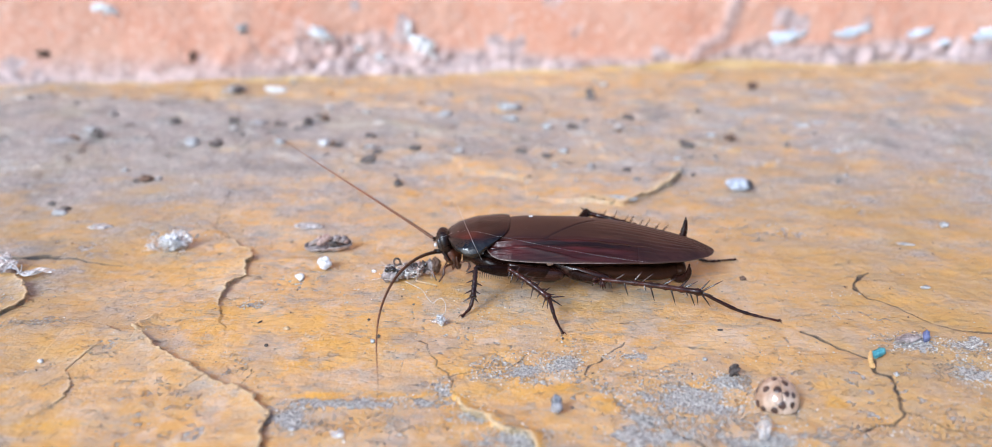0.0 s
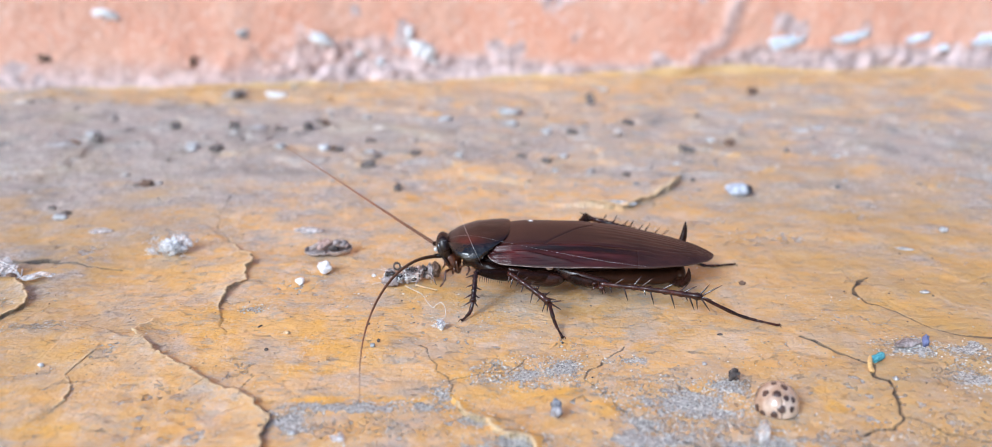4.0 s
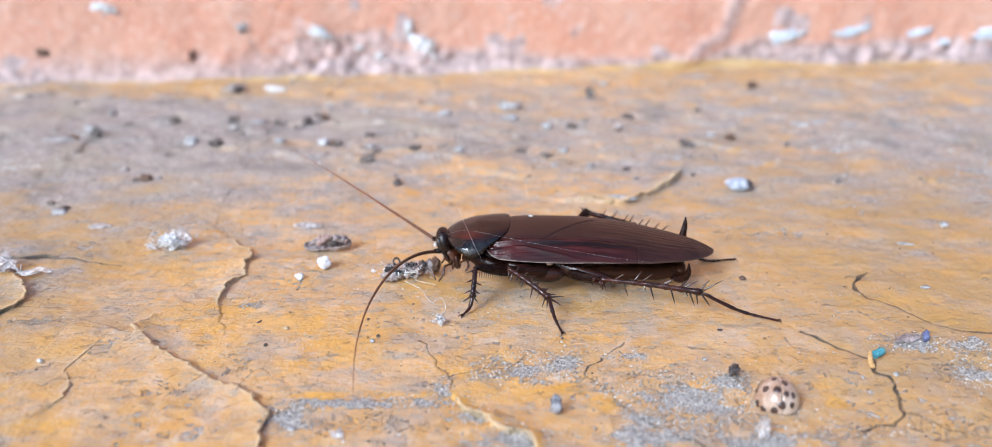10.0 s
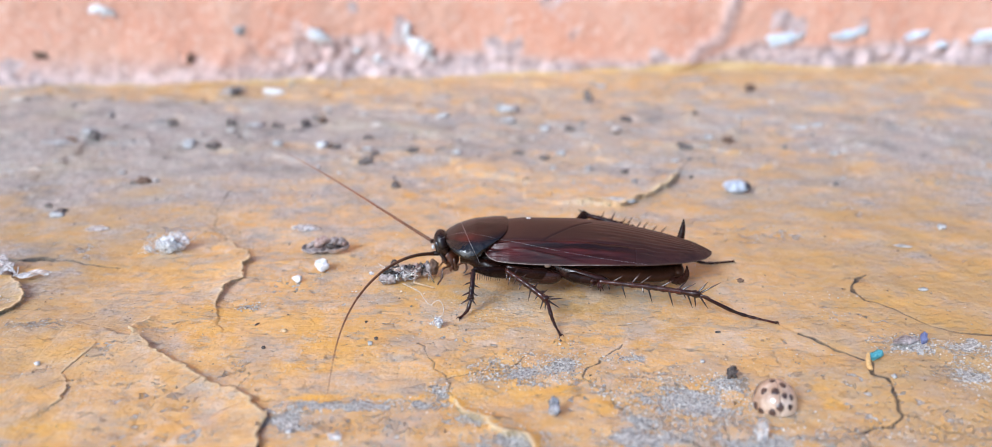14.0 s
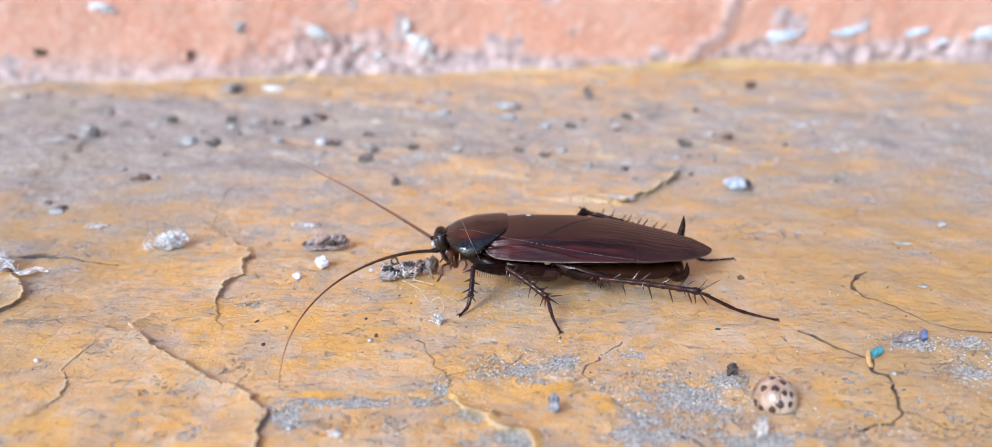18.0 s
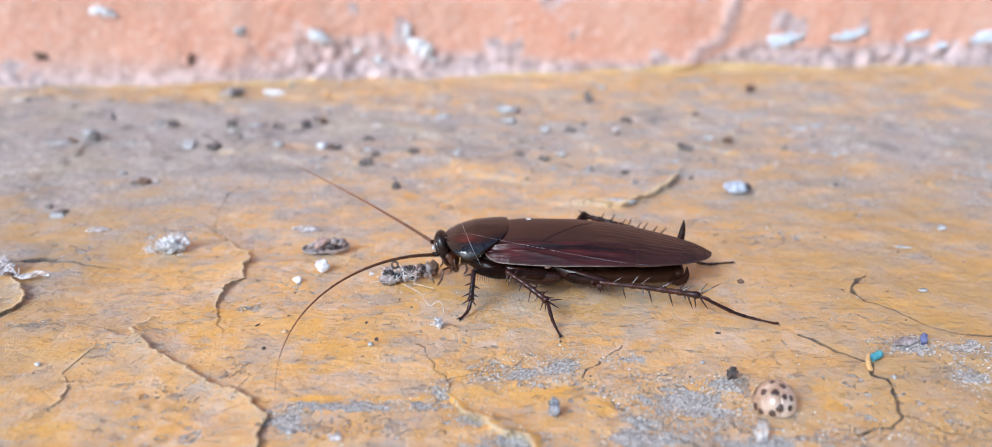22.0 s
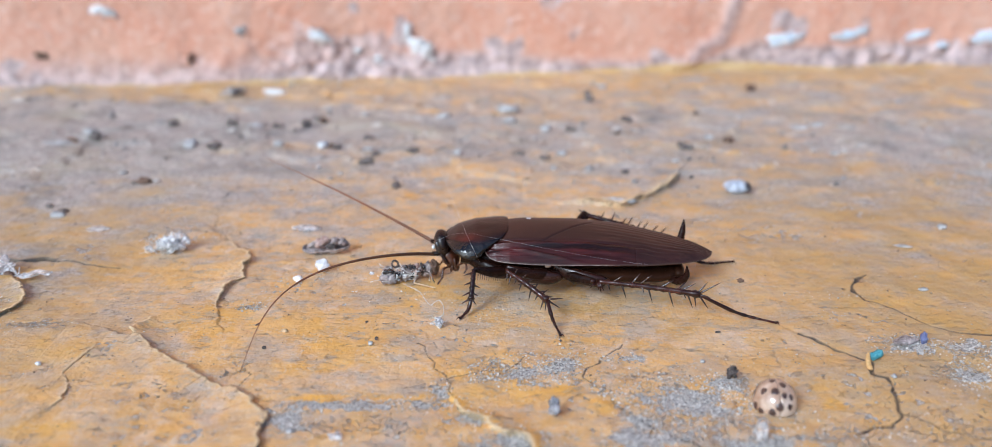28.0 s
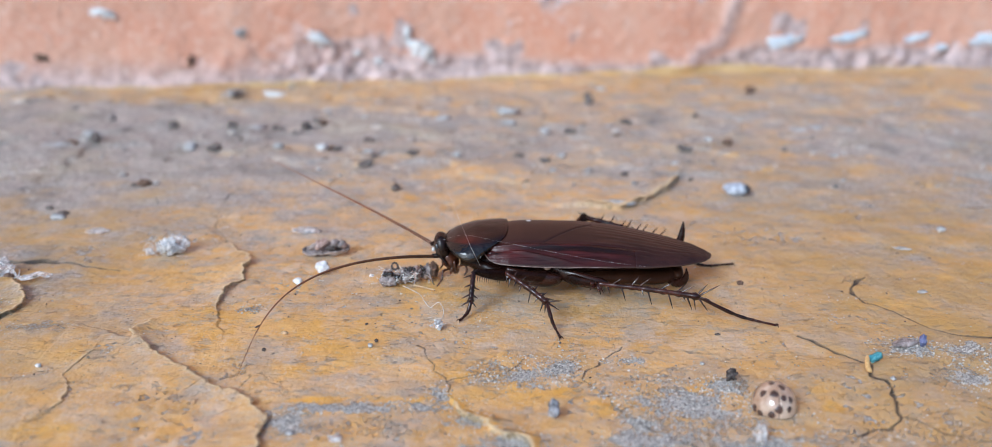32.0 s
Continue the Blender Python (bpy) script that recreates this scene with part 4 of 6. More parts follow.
# Spines of the shins: how far along, and the way of each in x, across and up.
FRONT_SPINES = [(0.12, -1.15, -0.3, -0.25), (0.32, -0.4, 0.9, 0.2), (0.45, -1.0, -0.4, -0.25), (0.55, 0.9, -0.3, -0.25), (0.66, -0.3, 0.8, -0.3), (0.76, -1.1, -0.5, -0.35),
                (0.80, 0.75, -0.4, -0.2), (0.95, -1.1, -0.4, -0.55), (0.97, 0.6, -0.4, -0.6), (0.98, -0.2, 0.7, -0.5)]
MIDDLE_SPINES = [(0.05, -0.15, -0.5, -0.9), (0.14, -0.35, -0.6, -1.1), (0.2, 0.5, 0.8, 0.6), (0.28, -0.3, -0.5, -0.5), (0.34, 0.85, 0.3, 0.55), (0.40, -0.35, -0.5, -0.95), (0.46, -0.75, -0.3, -0.1), (0.50, 0.8, 0.6, 0.5),
                 (0.56, 0.9, -0.2, 0.35), (0.62, -0.3, -0.5, -1.35), (0.68, 0.6, 0.6, 0.7), (0.74, 1.1, -0.2, 0.15), (0.80, -0.45, -0.4, -0.6), (0.84, 0.9, 0.5, 0.45), (0.90, 1.2, -0.2, 0.1), (0.93, -0.45, -0.5, -1.2),
                 (0.97, -0.1, -0.5, -1.15), (0.98, 1.75, -0.2, 0.25), (0.99, 1.4, -0.4, -0.75)]
HIND_SPINES = [(0.1, 0.25, -0.4, -0.7), (0.14, 1.1, -0.2, 0.88), (0.24, 0.45, -0.5, -1.35), (0.33, 0.9, 0.24, 1.12), (0.4, 1.25, -0.2, 1.2), (0.44, 0.15, -0.5, -0.5), (0.5, 0.45, -0.5, -1.5), (0.58, 0.1, 0.7, -0.4),
               (0.6, 1.45, -0.2, 0.96), (0.7, 0.5, -0.5, -1.6), (0.78, 1.0, 0.28, 0.96), (0.8, 1.55, -0.2, 0.96), (0.84, 0.25, -0.4, -0.5), (0.88, 0.55, -0.5, -1.4), (0.95, 0.15, -0.5, -1.2), (0.97, 1.1, 0.24, 1.2),
               (0.985, 2.1, -0.16, 1.36), (0.99, 0.95, -0.5, -1.3), (0.99, 1.1, -0.5, -0.1)]
FAR_SPINES = [(0.02, -0.9, 0.4, 0.6), (0.22, 0.5, 0.6, 0.7), (0.36, 0.55, 0.7, 0.9), (0.5, 0.7, 0.6, 0.7), (0.58, 0.7, 0.7, 0.9), (0.70, 0.8, 0.7, 0.7), (0.78, 0.9, 0.8, 0.9), (0.9, 1.0, 0.8, 0.8), (0.99, 1.2, 0.6, 0.9)]


ANT_LENGTH, ANT_PIECES = 34.8, 30
# Five control places of the near feeler in its successive poses.
NEAR_POSES = [
    [(-19.1, -1.3, 4.6), (-24.7, -8.6, 6.8), (-26.9, -18.2, 2.6), (-23.6, -26.2, 2.6), (-23.0, -34.5, 2.4)],
    [(-19.1, -1.3, 4.6), (-25.2, -8.0, 7.5), (-27.5, -18.0, 2.7), (-26.5, -25.7, 2.9), (-25.0, -34.0, 2.1)],
    [(-19.1, -1.3, 4.6), (-24.9, -7.9, 7.9), (-29.5, -17.2, 4.4), (-27.8, -25.3, 3.6), (-27.4, -33.5, 2.9)],
    [(-19.1, -1.3, 4.6), (-26.1, -7.0, 7.1), (-33.0, -14.4, 6.3), (-35.9, -21.7, 3.9), (-34.3, -29.7, 1.1)],
    [(-19.1, -1.3, 4.6), (-25.6, -6.5, 7.2), (-34.7, -14.6, 7.7), (-35.5, -20.8, 4.5), (-35.2, -29.3, 1.8)],
    [(-19.1, -1.3, 4.6), (-26.1, -5.5, 6.8), (-37.6, -13.9, 8.2), (-38.3, -17.2, 5.0), (-39.1, -26.3, 0.8)],
    [(-19.1, -1.3, 4.6), (-26.2, -5.8, 6.6), (-38.0, -13.1, 8.6), (-38.4, -18.4, 3.9), (-39.5, -26.6, 0.5)],
]
NEAR_TIMES = [(0, 0), (1, 0.2), (2, 0.42), (3, 0.72), (6, 1), (7, 1.04), (8, 1.06), (9, 1.12), (10, 1.2), (11, 1.32), (12, 1.5), (13, 2), (14, 2.08), (14.5, 2.18),
              (16.5, 2.43), (17, 2.67), (17.5, 2.82), (18, 2.92), (19, 3), (20, 3.05), (21, 3.0), (22, 3.04), (23, 3.1), (24, 3.25), (25, 4), (25.5, 4.5), (27.5, 4.92),
              (28, 5), (29, 5.2), (30, 5.3), (31, 5.65), (32, 6)]
FAR_POSES = [
    [(-19.4, 1.2, 5.4), (-27.0, 6.1, 8.8), (-35.8, 13.9, 11.1), (-45.7, 22.0, 14.8)],
    [(-19.4, 1.2, 5.4), (-26.9, 5.9, 8.2), (-35.3, 14.6, 11.0), (-45.4, 22.7, 13.9)],
    [(-19.4, 1.2, 5.4), (-26.4, 6.6, 7.9), (-34.2, 15.9, 9.6), (-44.2, 25.1, 11.6)],
    [(-19.4, 1.2, 5.4), (-26.8, 6.1, 8.0), (-35.1, 14.9, 10.5), (-45.4, 23.0, 12.7)],
    [(-19.4, 1.2, 5.4), (-26.3, 6.4, 7.8), (-34.6, 15.4, 9.3), (-45.1, 23.9, 10.5)],
    [(-19.4, 1.2, 5.4), (-26.5, 6.4, 8.2), (-35.3, 14.8, 9.1), (-45.5, 23.4, 11.5)],
    [(-19.4, 1.2, 5.4), (-27.2, 5.9, 8.1), (-36.2, 13.8, 9.7), (-47.1, 21.4, 11.5)],
    [(-19.4, 1.2, 5.4), (-27.2, 5.9, 8.3), (-36.3, 13.6, 9.6), (-47.0, 21.3, 12.1)],
]
FAR_TIMES = [(0, 0), (2, 0.4), (3.5, 0.7), (6, 1), (9, 2), (11, 2.6), (13, 3), (16.5, 3.6), (19, 4), (22, 4.6), (25, 5), (28, 6), (32, 7)]


def feeler_line(poses, u):
    """Even steps along the feeler at the pose number u (may lie between two)."""
    k = min(int(u), len(poses) - 2)
    ctrl = np.array(poses[k]) * (1 - (u - k)) + np.array(poses[k + 1]) * (u - k)
    n = len(ctrl) - 1
    s = np.linspace(0, 1, 400)[:, None]
    line = sum(math.comb(n, i) * s ** i * (1 - s) ** (n - i) * ctrl[i] for i in range(n + 1))
    run = np.concatenate([[0], np.cumsum(np.linalg.norm(np.diff(line, axis=0), axis=1))])
    want = np.linspace(0, ANT_LENGTH, ANT_PIECES + 1)
    out = np.stack([np.interp(want, run, line[:, i]) for i in range(3)], 1)
    tail = (line[-1] - line[-8]) / np.linalg.norm(line[-1] - line[-8])
    for i, w in enumerate(want):
        if w > run[-1]:
            out[i] = line[-1] + tail * (w - run[-1])
    return out


def feeler_row(points, i):
    a, b = Vector(points[i]), Vector(points[i + 1])
    turn = (b - a).to_track_quat("X", "Z").to_matrix().to_4x4()
    return Matrix.Translation(a * MM) @ turn


FEELERS = []


def feeler(parent, poses, times, label, tint=0):
    p0 = Vector(poses[0][0])
    stem = part("antenna", tube([p0 + Vector((1.2, 0.0, 0.25)), p0 + Vector((0.4, 0, 0.1)), p0 + Vector((-0.35, 0, 0.05))], [0.30, 0.36, 0.30], 10), M_BELLY, parent, label)
    step = ANT_LENGTH / ANT_PIECES

    def radius(k):
        return 0.235 * (1 - k / ANT_PIECES) ** 1.05 + 0.024
    pieces = []
    for i in range(ANT_PIECES):
        n = 5
        pts = [(-0.12 + (step + 0.24) * q / n, 0, 0) for q in range(n + 1)]
        rad = [radius(i + q / n) * (1.0 if q % 2 else 0.97) for q in range(n + 1)]
        pieces.append(part("antenna_segment", tube(pts, rad, 7), M_FEELER[min(5, 1 + tint + 6 * i // ANT_PIECES)], stem))
    FEELERS.append((pieces, poses, times))


PALPS = []


def build_cockroach():
    r = root("cockroach", BODY[0], BODY[1])
    tagged(r, "large dark brown winged cockroach standing on the painted ledge", "cockroach")

    # fore wings: the near one laps over the far one
    def wing(lo, hi, drop):
        return skin(lambda u, w: wing_place(-12.3 + 31.25 * u, lo + (hi - lo) * w, drop), 190, 120, 0.14)
    for lo, hi, drop in ((-1.0, 0.16, 0.0), (0.04, 1.0, 0.22)):
        ob = part("wing", wing(lo, hi, drop), M_WING, r, "dull reddish brown veined fore wing")
        co = np.empty(len(ob.data.vertices) * 3, np.float32)
        ob.data.vertices.foreach_get("co", co)
        co = co.reshape(-1, 3) / MM
        v = np.abs(co[:, 1]) / np.array([max(0.2, wing_edge(q)) for q in co[:, 0]])
        line = np.abs(co[:, 1] / np.array([max(0.2, wing_edge(q)) for q in co[:, 0]]) + 0.69 - (co[:, 0] + 4.9) * 0.092)
        mark = (1 - ease(line, 0.006, 0.018)) * (co[:, 0] > -4.9) * (co[:, 0] < 2.4) * (lo < 0)
        ob.data.attributes.new("fold", "FLOAT", "POINT").data.foreach_set("value", (0.7 * mark).astype(np.float32))
        edge = ease(v, 0.54, 0.74) * (1 - ease(co[:, 0], 2.0, 13.0) * 0.75)
        ob.data.attributes.new("flank", "FLOAT", "POINT").data.foreach_set("value", edge.astype(np.float32))
        ob.data.attributes.new("rim", "FLOAT", "POINT").data.foreach_set("value", (ease(v, 0.984, 0.996) * 0.6).astype(np.float32))
        ribs = ease(co[:, 0] + 2.5 * (1 - v), -1.0, 5.0)
        ob.data.attributes.new("ribs", "FLOAT", "POINT").data.foreach_set("value", ribs.astype(np.float32))
        glow = np.exp(-((co[:, 0] - 0.5) / 4.5) ** 2 - ((v - 0.78) / 0.12) ** 2) + 0.55 * np.exp(-((co[:, 0] + 9.0) / 2.6) ** 2 - ((v - 0.86) / 0.10) ** 2)
        ob.data.attributes.new("red", "FLOAT", "POINT").data.foreach_set("value", np.clip(glow, 0, 1).astype(np.float32))
        if lo < 0:
            # Pale tube along the near edge, drawn in place of a highlight.
            run = [wing_place(q, -1.0) + Vector((0, -0.02, -0.06)) for q in [-12.28, -12.2, -12.1, -11.9, -11.6, -11.2] + [-10.6 + 0.8 * k for k in range(21)]]
            run = [wing_place(-12.29, -0.92) + Vector((-0.02, -0.02, 0))] + run
            part("wing_rim", tube(run, [0.04] + [0.062] * (len(run) - 8) + [0.06, 0.057, 0.053, 0.05, 0.045, 0.035, 0.02], 6), M_RIM_GLINT, ob, "thin edge of the wing coloured pale for its highlight")

    # neck shield
    def shield_half(t):
        return 5.6 * max(0.0, 1 - (1 - min(1.0, t / 0.70)) ** 2.2) ** 0.55 * (1 - 0.10 * max(0.0, (t - 0.7) / 0.3) ** 2)

    def shield(u, w):
        t, v = 0.5 - 0.5 * math.cos(math.pi * u), -1 + 2 * w
        a = abs(v)
        rear = -9.07 - 0.9 * a ** 2 - 2.4 * max(0.0, (a - 0.55) / 0.45) ** 2
        x = -17.7 + (rear + 17.7) * t
        crest = lerp(t, (0, 6.9), (0.2, 8.0), (0.5, 8.8), (0.8, 9.02), (0.93, 9.05), (1.0, 8.98))
        rim = lerp(t, (0, 6.8), (0.3, 6.2), (0.6, 5.72), (0.8, 5.75), (1, 6.25))
        z = rim + (crest - rim) * arch(v, 2.1 + 0.35 * t, 0.62)
        z += 0.11 * math.exp(-((a - 0.965) / 0.03) ** 2)
        z -= 0.10 * math.exp(-((a - 0.42) / 0.16) ** 2 - ((t - 0.55) / 0.22) ** 2)
        return Vector((x, shield_half(t) * v, z))
    ob = part("pronotum", skin(shield, 56, 96, 0.16), M_SHIELD, r, "glossy blackish brown neck shield")
    co = np.empty(len(ob.data.vertices) * 3, np.float32)
    ob.data.vertices.foreach_get("co", co)
    co = co.reshape(-1, 3) / MM
    v = np.abs(co[:, 1]) / np.array([max(0.3, shield_half(min(1.0, max(0.0, (q + 17.7) / 7.4)))) for q in co[:, 0]])
    ob.data.attributes.new("rim", "FLOAT", "POINT").data.foreach_set("value", ease(v, 0.70, 0.90).astype(np.float32))
    cheek = np.exp(-((co[:, 0] + 14.6) / 1.7) ** 2 - ((v - 0.66) / 0.16) ** 2)
    ob.data.attributes.new("cheek", "FLOAT", "POINT").data.foreach_set("value", cheek.astype(np.float32))

    # trunk under the wings
    trunk = bmesh.new()
    pts = [(-15.5 + 2.0 * k, 0, lerp(k / 14, (0, 4.9), (0.3, 4.4), (0.7, 4.2), (1, 3.7))) for k in range(15)]
    tube(pts, [lerp(k / 14, (0, 1.6), (0.25, 2.2), (0.6, 2.2), (0.9, 1.5), (1, 0.8)) for k in range(15)], 18, trunk, flat=2.1)
    part("thorax", trunk, M_BELLY, r)
    ring, size = [], []
    for k in range(57):
        q = k / 56
        x0 = -2.0 + 16.9 * q
        notch = 0.985 if k % 8 == 7 else 1.0
        ring.append((x0, -0.4, lerp(q, (0, 3.1), (0.3, 2.75), (0.8, 2.25), (1.0, 2.5))))
        size.append(notch * lerp(q, (0, 1.4), (0.3, 1.55), (0.75, 1.4), (0.88, 1.2), (0.95, 0.9), (1.0, 0.35)))
    part("abdomen", tube(ring, size, 26, flat=3.0), M_AMBER, r, "olive-brown underside of the abdomen")
    part("abdomen_tip", blob(1.0, 2.4, 0.9, 3, 0.04, 3, 1, (13.9, -1.4, 2.6)), M_AMBER, r)

    # head with eyes, face and feelers
    head = part("head", blob(1.15, 1.9, 2.0, 5, 0.03, 3, 1, (-18.0, -0.1, 5.75), Euler((0, radians(-14), 0)).to_matrix()), M_HEAD, r, "glossy dark head under the neck shield")
    for s in (-1, 1):
        part("eye", blob(0.46, 0.42, 0.95, 6, 0.02, 3, 1, (-18.55, 1.45 * s, 5.7), Euler((0, radians(-14), 0)).to_matrix()), M_EYE, head, "black compound eye")
    part("face", blob(1.2, 1.4, 1.45, 7, 0.25, 3, 2.2, (-17.0, -0.3, 3.75), Euler((0, radians(-25), 0)).to_matrix()), M_FACE, head, "brown face and jaws")
    for dx, dy, dz, q, tilt in ((-0.7, -1.1, 3.6, 0.9, -35), (0.5, -1.35, 3.2, 0.85, -10), (0.0, -1.5, 2.6, 0.6, 15)):
        part("jaw", blob(0.34 * q, 0.4 * q, 1.0 * q, 40 + int(dz * 10), 0.12, 3, 1.5, (-16.8 + dx, dy, dz), Euler((0, radians(tilt), 0)).to_matrix()), M_FACE, head)
    part("brow_ridge", tube(bent([(-18.7, -1.3, 4.9), (-17.9, -1.6, 4.3), (-17.3, -1.7, 3.4)], 5), 0.2, 7), M_HEAD, head)
    part("lip", blob(0.55, 0.9, 0.6, 8, 0.12, 2, 1.5, (-16.3, -0.5, 2.35)), M_FACE, head)
    part("eye_spot", blob(0.22, 0.2, 0.32, 9, 0.1, 2, 1, (-19.25, -1.0, 5.5)), M_WHITE, head, "small pale spot by the feeler")
    for s in (-1, 1):
        for pts in ([(-16.9, -1.5, 2.9), (-17.9, -2.4, 2.85), (-18.1, -2.9, 1.9), (-18.75, -3.1, 0.9)], [(-15.9, -1.6, 3.1), (-15.0, -2.2, 3.7), (-14.7, -2.5, 3.0), (-15.1, -2.7, 2.3)]):
            base = Vector((pts[0][0], pts[0][1] * -s, pts[0][2]))
            run = [Vector((p[0], p[1] * -s, p[2])) - base for p in pts]
            palp = part("palp", tube(bent(run, 6), [0.2, 0.16, 0.15, 0.15, 0.16, 0.18, 0.2, 0.15, 0.14, 0.14, 0.15, 0.17, 0.19, 0.14, 0.13, 0.13, 0.13, 0.12, 0.06], 7), M_FACE, head, "jointed brown mouth feeler")
            PALPS.append((palp, base))
    feeler(r, NEAR_POSES, NEAR_TIMES, "long thin curved brown feeler")
    feeler(r, FAR_POSES, FAR_TIMES, "long thin straight brown feeler", 2)

    # legs: near side measured, far side alike
    front = [(-8.4, -4.6, 3.5), (-13.6, -7.2, 4.95), (-13.95, -10.1, 2.0), (-14.35, -10.7, 0.8), (-15.2, -11.6, 0.2)]
    middle = [(-2.5, -4.6, 3.1), (-9.5, -7.8, 5.05), (-4.35, -12.1, 2.85), (-3.75, -14.4, 1.3), (-2.95, -16.1, 0.2)]
    hind = [(-2.1, -4.4, 3.3), (2.3, -8.4, 3.75), (14.85, -11.3, 3.25), (19.8, -11.6, 0.85), (24.2, -13.0, 0.2)]
    far_hind = [(-2.1, 4.4, 3.1), (2.6, 11.7, 5.45), (13.1, 8.8, 3.1), (18.5, 5.7, 0.5), (23.7, 6.2, 0.2)]
    short, long = (0.44, 0.15, 0.11, 0.09, 0.21), (0.50, 0.16, 0.10, 0.07, 0.17)
    for flip in (1, -1):
        leg(r, "front_leg", front, (0.80, 0.42, 0.27), FRONT_SPINES, short, flip, "dark spiny front leg")
        leg(r, "middle_leg", middle, (0.80, 0.40, 0.26), MIDDLE_SPINES, short, flip, "dark spiny middle leg")
    near = leg(r, "hind_leg", hind, (0.75, 0.38, 0.25), HIND_SPINES, long, 1, "long dark spiny hind leg", 0.42, 1.3)
    leg(r, "hind_leg", far_hind, (1.15, 0.52, 0.26), FAR_SPINES, long, 1, "long dark spiny hind leg", 0.8, 1.35)
    for dx, dz, q in ((-0.5, 0.1, 0.36), (0.1, -0.15, 0.34), (-0.3, -0.35, 0.28)):
        part("knee_joint", blob(q, q * 0.8, q * 0.8, 31, 0.2, 2, 1.5, (2.2 + dx, -8.5, 3.75 + dz)), M_LEG, near, "reddish brown knee joint")
    for dx, dz in ((-0.7, -0.6), (0.1, -0.9), (0.35, -1.25), (0.6, -1.0), (-0.2, 0.7)):
        base = Vector((2.3 + 0.4 * dx, -8.6, 3.65))
        part("spine", tube([base, base + Vector((dx * 0.6, -0.2, dz * 0.55)), base + Vector((dx, -0.3, dz))], [0.15, 0.11, 0.02], 6), M_LEG, near)
    for flip in (1, -1):
        part("coxa", tube(bent([(-9.5, -4.9 * flip, 4.2), (-7.0, -5.4 * flip, 3.4), (-4.2, -5.5 * flip, 3.0), (-1.9, -5.2 * flip, 2.95)], 6), [lerp(k / 18, (0, 0.6), (0.3, 1.05), (0.75, 1.0), (0.92, 0.75), (1, 0.2)) for k in range(19)], 14, flat=0.6), M_COXA, r, "dark red-brown hip of the middle leg")
        part("coxa", tube(bent([(-14.2, -2.8 * flip, 4.6), (-11.6, -4.6 * flip, 3.9), (-8.6, -5.4 * flip, 3.2)], 6), [lerp(k / 12, (0, 0.8), (0.4, 1.1), (0.8, 0.9), (1, 0.3)) for k in range(13)], 14, flat=0.7), M_BELLY, r)
        part("coxa", tube(bent([(-3.2, -4.0 * flip, 4.0), (-0.4, -5.5 * flip, 3.35), (2.6, -6.4 * flip, 2.9), (4.2, -6.0 * flip, 2.8)], 6), [lerp(k / 18, (0, 0.7), (0.35, 1.05), (0.75, 0.85), (1, 0.2)) for k in range(19)], 14, flat=0.6), M_COXA, r, "dark brown hip of the hind leg")
    part("membrane", blob(0.42, 0.12, 0.2, 33, 0.3, 2, 1.6, (-4.0, -6.05, 4.85)), M_MEMBRANE, r, "cream joint membrane under the wing")

    # tail prongs, ringed
    for pts in ([(12.2, -3.0, 1.9), (13.6, -4.6, 2.1), (14.4, -5.4, 3.2), (14.35, -5.7, 4.75)], [(13.8, 2.2, 3.4), (15.0, 2.8, 4.8), (15.45, 3.2, 6.4), (15.55, 3.4, 7.9)]):
        run = bent(pts, 8)
        n = len(run) - 1
        part("cercus", tube(run, [(0.15 + 0.48 * math.sin(math.pi * min(1.0, 0.08 + 0.92 * (k / n) ** 0.8))) * (1.0 if k % 2 else 0.84) * (0.75 if k > n - 3 else 1) for k in range(n + 1)], 9, flat=0.8),
             M_BELLY, r, "ringed dark tail prong")
    # a white crumb of dust on the wing
    part("dust_speck", blob(0.36, 0.18, 0.1, 17, 0.4, 2, 2, (-6.3, 0.4, 9.15)), M_FLUFF, r, "white speck stuck to the wing")
    return r


build_cockroach()


# ---- things lying on the ledge ----
def lump(name, x, y, rx, ry, rz, material, label, category, seed, rough=0.25, rz_turn=0.0, sink=0.2, group="", sub=3):
    """A stone, crumb or dropping as one mesh, resting on the ledge."""
    bm = blob(rx, ry, rz, seed, rough, sub, 1.5, turn=Euler((0, 0, radians(rz_turn))).to_matrix())
    low = min(v.co.z for v in bm.verts)
    ob = finish(name, bm, material, at=pose(x * MM, y * MM, (ground_z(x, y) - low * (1 - sink)) * MM), smooth=rough < 0.85)
    return tagged(ob, label, category, group)


